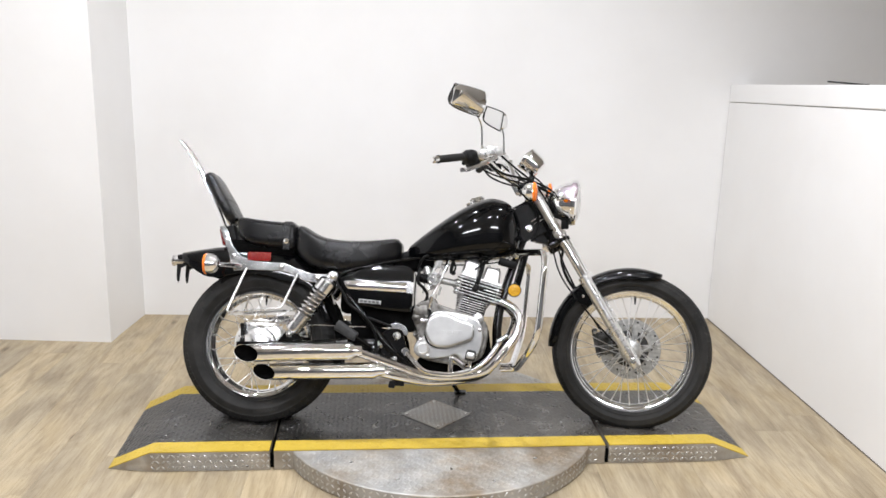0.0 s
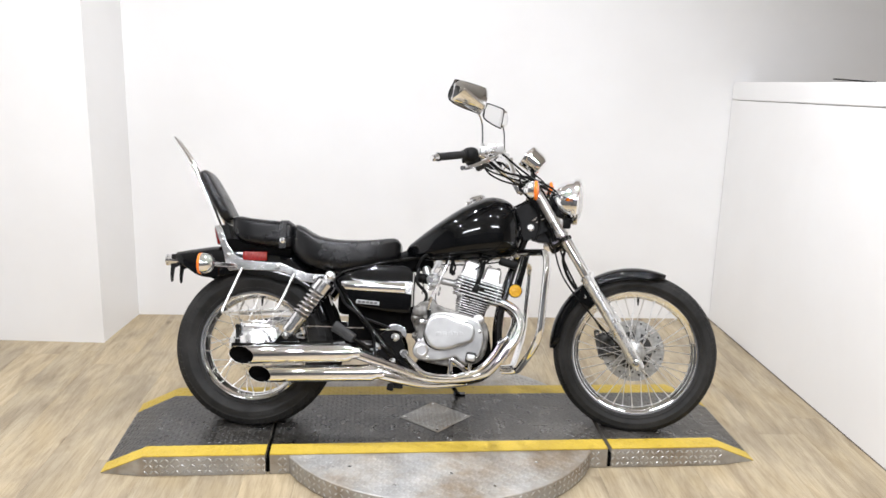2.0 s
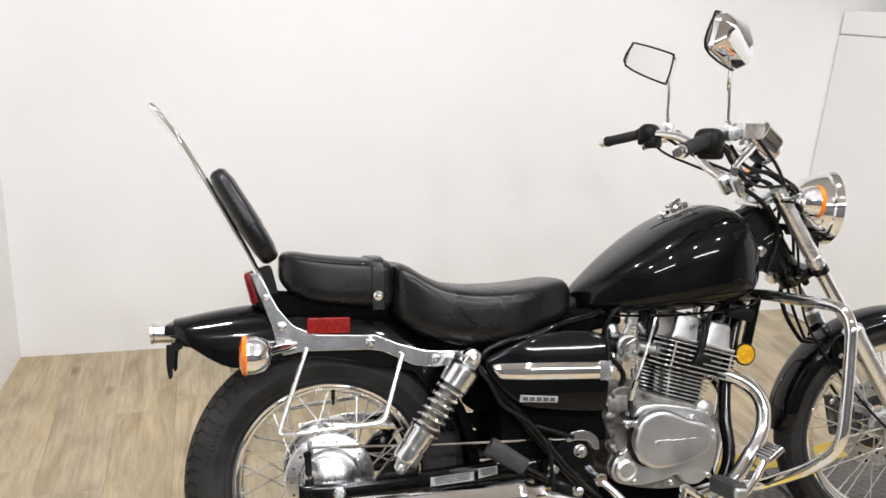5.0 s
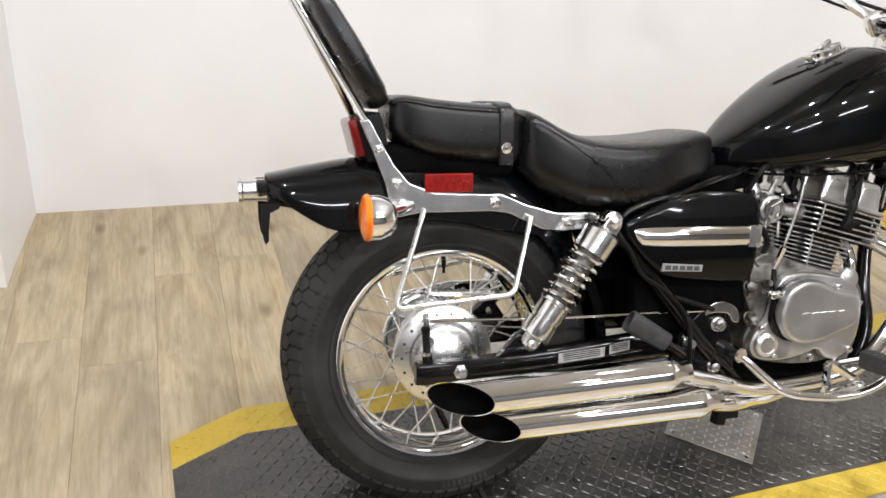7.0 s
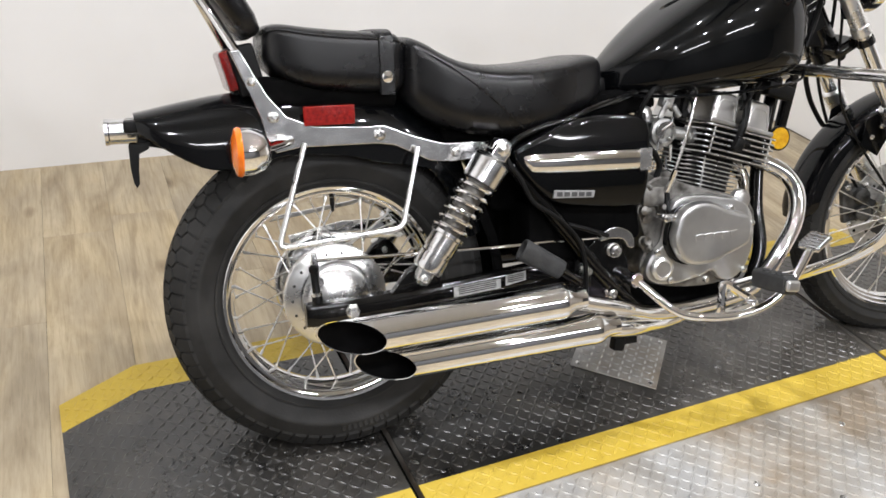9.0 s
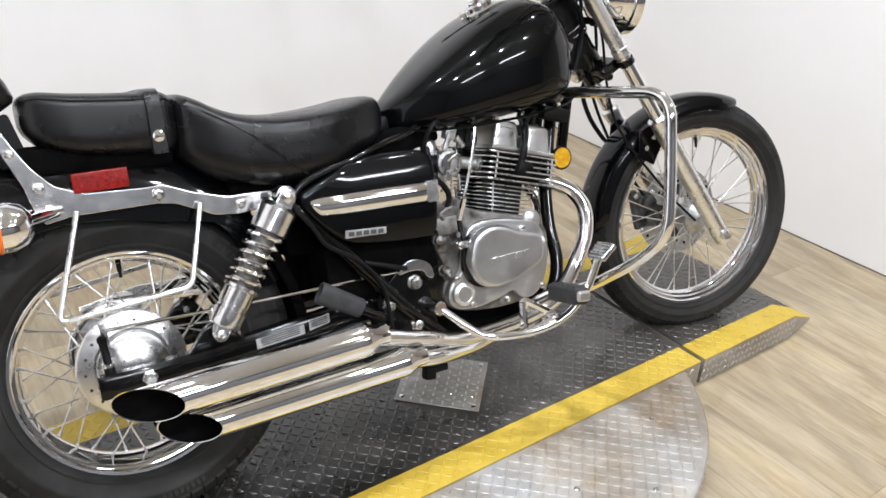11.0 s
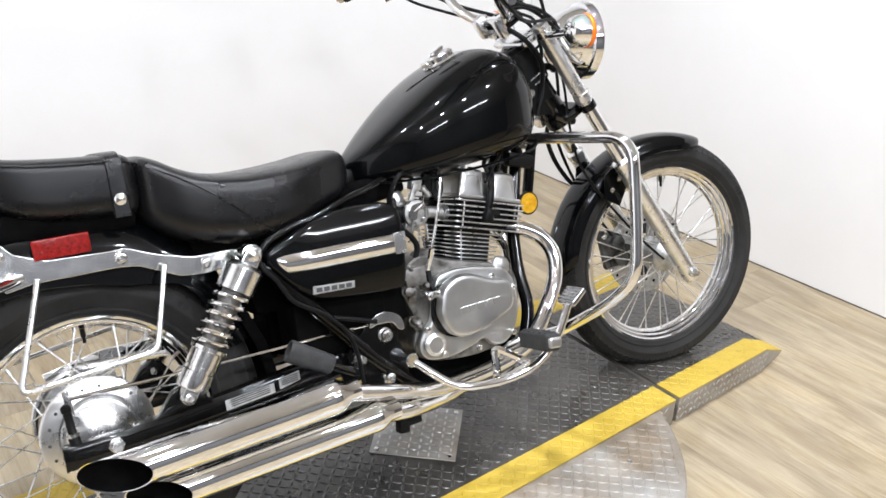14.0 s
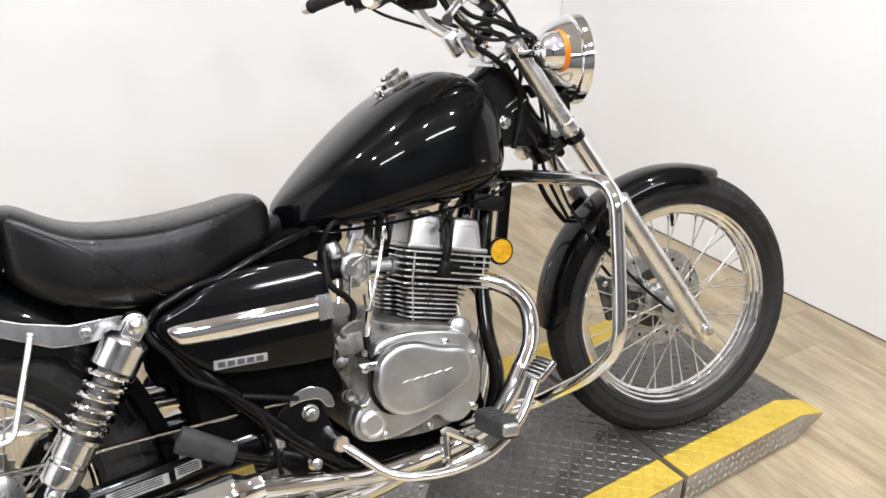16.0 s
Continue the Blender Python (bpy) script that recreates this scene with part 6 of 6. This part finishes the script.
tube(bm, curve_pts([(0.895, -0.072, 0.492), (0.940, -0.080, 0.480), (0.985, -0.096, 0.452), (1.004, -0.110, 0.410), (0.992, -0.122, 0.355), (0.955, -0.132, 0.305), (0.918, -0.134, 0.258), (0.878, -0.126, 0.220), (0.805, -0.118, 0.199), (0.71, -0.118, 0.192), (0.62, -0.138, 0.202), (0.52, -0.185, 0.238), (0.40, -0.224, 0.279)], 6), 0.0175, 18)
part("header_pipe", bm, chrome, bike, "chrome exhaust header pipe", None, 60)
bm = BM()
tube(bm, curve_pts([(0.895, 0.072, 0.492), (0.940, 0.075, 0.480), (0.985, 0.070, 0.450), (0.998, 0.055, 0.405), (0.965, 0.02, 0.325), (0.915, -0.02, 0.245), (0.86, -0.05, 0.198), (0.76, -0.085, 0.176), (0.65, -0.125, 0.172), (0.55, -0.180, 0.192), (0.47, -0.202, 0.210)], 6), 0.0175, 18)
part("header_pipe", bm, chrome, bike, "chrome exhaust header pipe", None, 60)
bm = BM()
block(bm, (0.024, 0.022, 0.026), pose(0.53, -0.17, 0.160, 0, 10, 0), 0.004)
block(bm, (0.05, 0.014, 0.02), pose(0.55, -0.165, 0.165), 0.003)
part("exhaust_bracket", bm, black_plastic, bike)

# ----- crash bar, pegs, pedal, stand -----
right = [(0.985, -0.048, 0.672), (1.01, -0.10, 0.672), (1.078, -0.325, 0.655), (1.064, -0.326, 0.485), (1.053, -0.320, 0.360), (1.031, -0.255, 0.302), (0.994, -0.118, 0.228), (0.940, -0.100, 0.226)]
for s in (-1, 1):
    bm = BM()
    tube(bm, bent([(x, -s * y, z) for x, y, z in right], 0.060, 7), 0.0128, 16)
    rod(bm, (0.985, s * 0.02, 0.668), (0.985, s * 0.075, 0.668), 0.018, 14, 0.003)
    cb = part("crash_bar", bm, chrome, bike, "chrome tubular crash bar")
    bm = BM()
    block(bm, (0.022, 0.016, 0.135), pose(1.012, s * 0.052, 0.605, 0, 14, 0), 0.003)
    part("mount_plate", bm, black_frame, cb, "black mounting plate")
for s in (-1, 1):
    bm = BM()
    block(bm, (0.036, 0.094, 0.036), pose(0.817, s * 0.2685, 0.2765, 2.7 * s, 8, 0), 0.007, 3)
    for k in range(5):
        block(bm, (0.030, 0.006, 0.004), pose(0.817, s * 0.2685, 0.2765, 2.7 * s, 8, 0) @ pose(0, -0.034 + 0.017 * k, 0.0185), 0.0012, 1)
    peg = part("foot_peg", bm, peg_rubber, bike, "black rubber foot peg with bright end")
    bm = BM()
    block(bm, (0.030, 0.012, 0.022), pose(0.816, s * 0.3195, 0.2800, 2.7 * s, 8, 0), 0.0055, 3)
    part("peg_end", bm, satin_cover, peg, "bright oval end plate")
    bm = BM()
    rod(bm, (0.815, s * 0.12, 0.225), (0.818, s * 0.226, 0.272), 0.010, 12)
    tube(bm, bent([(0.745, s * 0.205, 0.200), (0.748, s * 0.205, 0.268), (0.815, s * 0.225, 0.222), (0.745, s * 0.205, 0.200)], 0.01, 3), 0.0085, 8)
    part("peg_bracket", bm, chrome, peg)
    # rear peg, folded up
    bm = BM()
    a, b = V(0.394, s * 0.196, 0.330), V(0.318, s * 0.184, 0.376)
    M = axis(a, b)
    L = (b - a).length
    rings = []
    for k, r in ((0.0, 0.60), (0.02, 0.80), (0.06, 0.88), (0.5, 0.95), (0.92, 1.03), (0.98, 1.02), (1.0, 0.95), (0.995, 0.80), (0.90, 0.72), (0.80, 0.66)):
        ring = [(math.cos(2 * math.pi * j / 28), math.sin(2 * math.pi * j / 28)) for j in range(28)]
        rings.append([bm.verts.new(M @ V(0.0165 * r * math.copysign(abs(c) ** 0.8, c), 0.0205 * r * math.copysign(abs(d) ** 0.8, d), L * k)) for c, d in ring])
    skin(bm, rings)
    bm.faces.new(rings[0][::-1]), bm.faces.new(rings[-1])
    rp = part("rear_foot_peg", bm, peg_rubber, bike, "folded black rubber passenger peg")
    # near-black disc paints the shade down in the peg's hollow
    bm = BM()
    lathe(bm, [(0.0001, L * 0.81), (0.0095, L * 0.81), (0.0100, L * 0.86), (0.0001, L * 0.86)], 20, M)
    part("peg_hollow", bm, dark_inside, rp, "near-black disc as the shade in the hollow end")
    bm = BM()
    rod(bm, (0.390, s * 0.198, 0.332), (0.445, s * 0.165, 0.295), 0.009, 12)
    block(bm, (0.05, 0.02, 0.03), pose(0.455, s * 0.145, 0.285), 0.005)
    part("peg_bracket", bm, black_frame, rp)
bm = BM()
tube(bm, bent([(0.576, -0.158, 0.281), (0.648, -0.205, 0.210), (0.740, -0.236, 0.204), (0.815, -0.250, 0.218), (0.880, -0.250, 0.262), (0.925, -0.246, 0.332)], 0.035, 5), 0.0085, 12)
rod(bm, (0.570, -0.120, 0.284), (0.576, -0.168, 0.282), 0.015, 18, 0.003)
pedal = part("brake_pedal", bm, chrome, bike, "chrome foot brake pedal")
bm = BM()
block(bm, (0.045, 0.05, 0.012), pose(0.931, -0.248, 0.340, 0, -35, 0), 0.003)
for k in range(5):
    block(bm, (0.004, 0.048, 0.004), pose(0.931, -0.248, 0.340, 0, -35, 0) @ pose(-0.016 + 0.008 * k, 0, 0.007))
part("pedal_pad", bm, dull_chrome, pedal, "ribbed pedal pad")
bm = BM()
tube(bm, [(0.72, 0.12, 0.20), (0.75, 0.20, 0.155), (0.785, 0.292, 0.104)], 0.009, 10)
block(bm, (0.05, 0.03, 0.006), pose(0.79, 0.297, 0.1065, LEAN, 0, 0), 0.002)
part("side_stand", bm, black_frame, bike, "black side stand, folded out")

# ---------- vinyl plank floor ----------
plank_mat = material("vinyl_plank", (0.5, 0.4, 0.28), 0.42)
info = plank_mat.node_tree.nodes.new("ShaderNodeObjectInfo")
tc = plank_mat.node_tree.nodes.new("ShaderNodeTexCoord")
off = node(plank_mat, "ShaderNodeVectorMath")
off.operation = "MULTIPLY_ADD"
comb = plank_mat.node_tree.nodes.new("ShaderNodeCombineXYZ")
for k in range(3):
    link(plank_mat, info.outputs["Random"], comb.inputs[k])
link(plank_mat, comb.outputs["Vector"], off.inputs[0])
off.inputs[1].default_value = (37.0, 53.0, 11.0)
link(plank_mat, tc.outputs["Object"], off.inputs[2])


def plank_noise(stretch, scale, detail, rough, distortion):
    mp = node(plank_mat, "ShaderNodeMapping")
    mp.inputs["Scale"].default_value = stretch
    link(plank_mat, off.outputs["Vector"], mp.inputs["Vector"])
    n = node(plank_mat, "ShaderNodeTexNoise", Scale=scale, Detail=detail, Roughness=rough, Distortion=distortion)
    link(plank_mat, mp.outputs["Vector"], n.inputs["Vector"])
    return n.outputs["Fac"]


def plank_mix(a, b, kind, fac=1.0):
    n = node(plank_mat, "ShaderNodeMix")
    n.data_type, n.blend_type = "RGBA", kind
    if isinstance(fac, float):
        n.inputs[0].default_value = fac
    else:
        link(plank_mat, fac, n.inputs[0])
    link(plank_mat, a, n.inputs[6]), link(plank_mat, b, n.inputs[7])
    return n.outputs[2]


grain = plank_noise((6.0, 1.15, 1.0), 1.7, 8, 0.6, 1.4)
fine = plank_noise((60.0, 3.4, 1.0), 2.0, 8, 0.74, 0.5)
blotch = plank_noise((5.0, 2.2, 1.0), 1.3, 3, 0.5, 0.4)
base = ramp(plank_mat, grain, [(0.26, (0.31, 0.25, 0.170)), (0.42, (0.43, 0.365, 0.265)), (0.56, (0.52, 0.45, 0.335)), (0.72, (0.60, 0.528, 0.405))])
col = plank_mix(base, ramp(plank_mat, fine, [(0.36, (0.66, 0.62, 0.56)), (0.54, (1, 1, 1))]), "MULTIPLY", 0.62)
col = plank_mix(col, ramp(plank_mat, blotch, [(0.34, (0.74, 0.72, 0.70)), (0.5, (0.95, 0.93, 0.89)), (0.68, (1.0, 0.95, 0.83))]), "MULTIPLY", 0.85)
col = plank_mix(col, ramp(plank_mat, info.outputs["Random"], [(0.0, (0.80, 0.78, 0.735)), (0.35, (0.85, 0.825, 0.77)), (0.7, (0.90, 0.865, 0.795)), (1.0, (0.95, 0.905, 0.81))]), "MULTIPLY")
# small dark knots
kmap = node(plank_mat, "ShaderNodeMapping")
kmap.inputs["Scale"].default_value = (5.2, 2.4, 1.0)
link(plank_mat, off.outputs["Vector"], kmap.inputs["Vector"])
knot = node(plank_mat, "ShaderNodeTexVoronoi", Scale=1.0)
link(plank_mat, kmap.outputs["Vector"], knot.inputs["Vector"])
dark = plank_mix(ramp(plank_mat, knot.outputs["Distance"], [(0.03, (0.4, 0.34, 0.28)), (0.12, (1, 1, 1))]), ramp(plank_mat, blotch, [(0.44, (1, 1, 1)), (0.50, (0, 0, 0))]), "LIGHTEN")
col = plank_mix(col, dark, "MULTIPLY")
link(plank_mat, col, bsdf(plank_mat).inputs["Base Color"])
link(plank_mat, ramp(plank_mat, fine, [(0.3, (0.5,) * 3), (0.7, (0.34,) * 3)]), bsdf(plank_mat).inputs["Roughness"])
bump(plank_mat, fine, 0.12)

subfloor = material("subfloor", (0.05, 0.04, 0.03), 0.8)
bm = BM()
block(bm, (6.6, 6.7, 0.1), pose(1.5, -1.5, -0.0535))
floor = tagged(part("floor", bm, subfloor, None, "pale oak-look vinyl plank floor with dark grain"), kind="structure", category="floor")
PW, PL = 0.182, 1.22
bm = BM()
block(bm, (PW - 0.0005, PL - 0.0005, 0.0035), pose(0, 0, -0.00175), 0.0004, 1)
first = part("plank", bm, plank_mat, floor)
rnd = random.Random(4)
tilt = 2.2
turn = pose(0, 0, 0, 0, 0, tilt)
k = 0
for i in range(-6, 32):
    start = rnd.random() * PL
    for j in range(-6, 4):
        flip = 180 if rnd.random() < 0.5 else 0
        x = -0.9 + (i + 0.5) * PW
        lo, hi = j * PL + start - PL / 2, j * PL + start + PL / 2
        mid = turn @ V(x, (lo + hi) / 2, 0)
        south, north = -4.64 - 0.0384 * mid.x, 1.47 + 0.0116 * (mid.x + 0.95)
        if not -1.76 < mid.x < 4.58:
            continue
        lo, hi = max(lo, south), min(hi, north)
        if hi - lo < 0.05:
            continue
        p = turn @ V(x, (lo + hi) / 2, 0)
        m = pose(p.x, p.y, 0, 0, 0, tilt + flip)
        if hi - lo < PL - 0.01:
            bm = BM()
            block(bm, (PW - 0.0005, hi - lo - 0.0005, 0.0035), pose(0, 0, -0.00175), 0.0004, 1)
            part("plank", bm, plank_mat, floor, "", m)
        elif k == 0:
            first.matrix_basis = m
            k = 1
        else:
            again(first, m, floor)
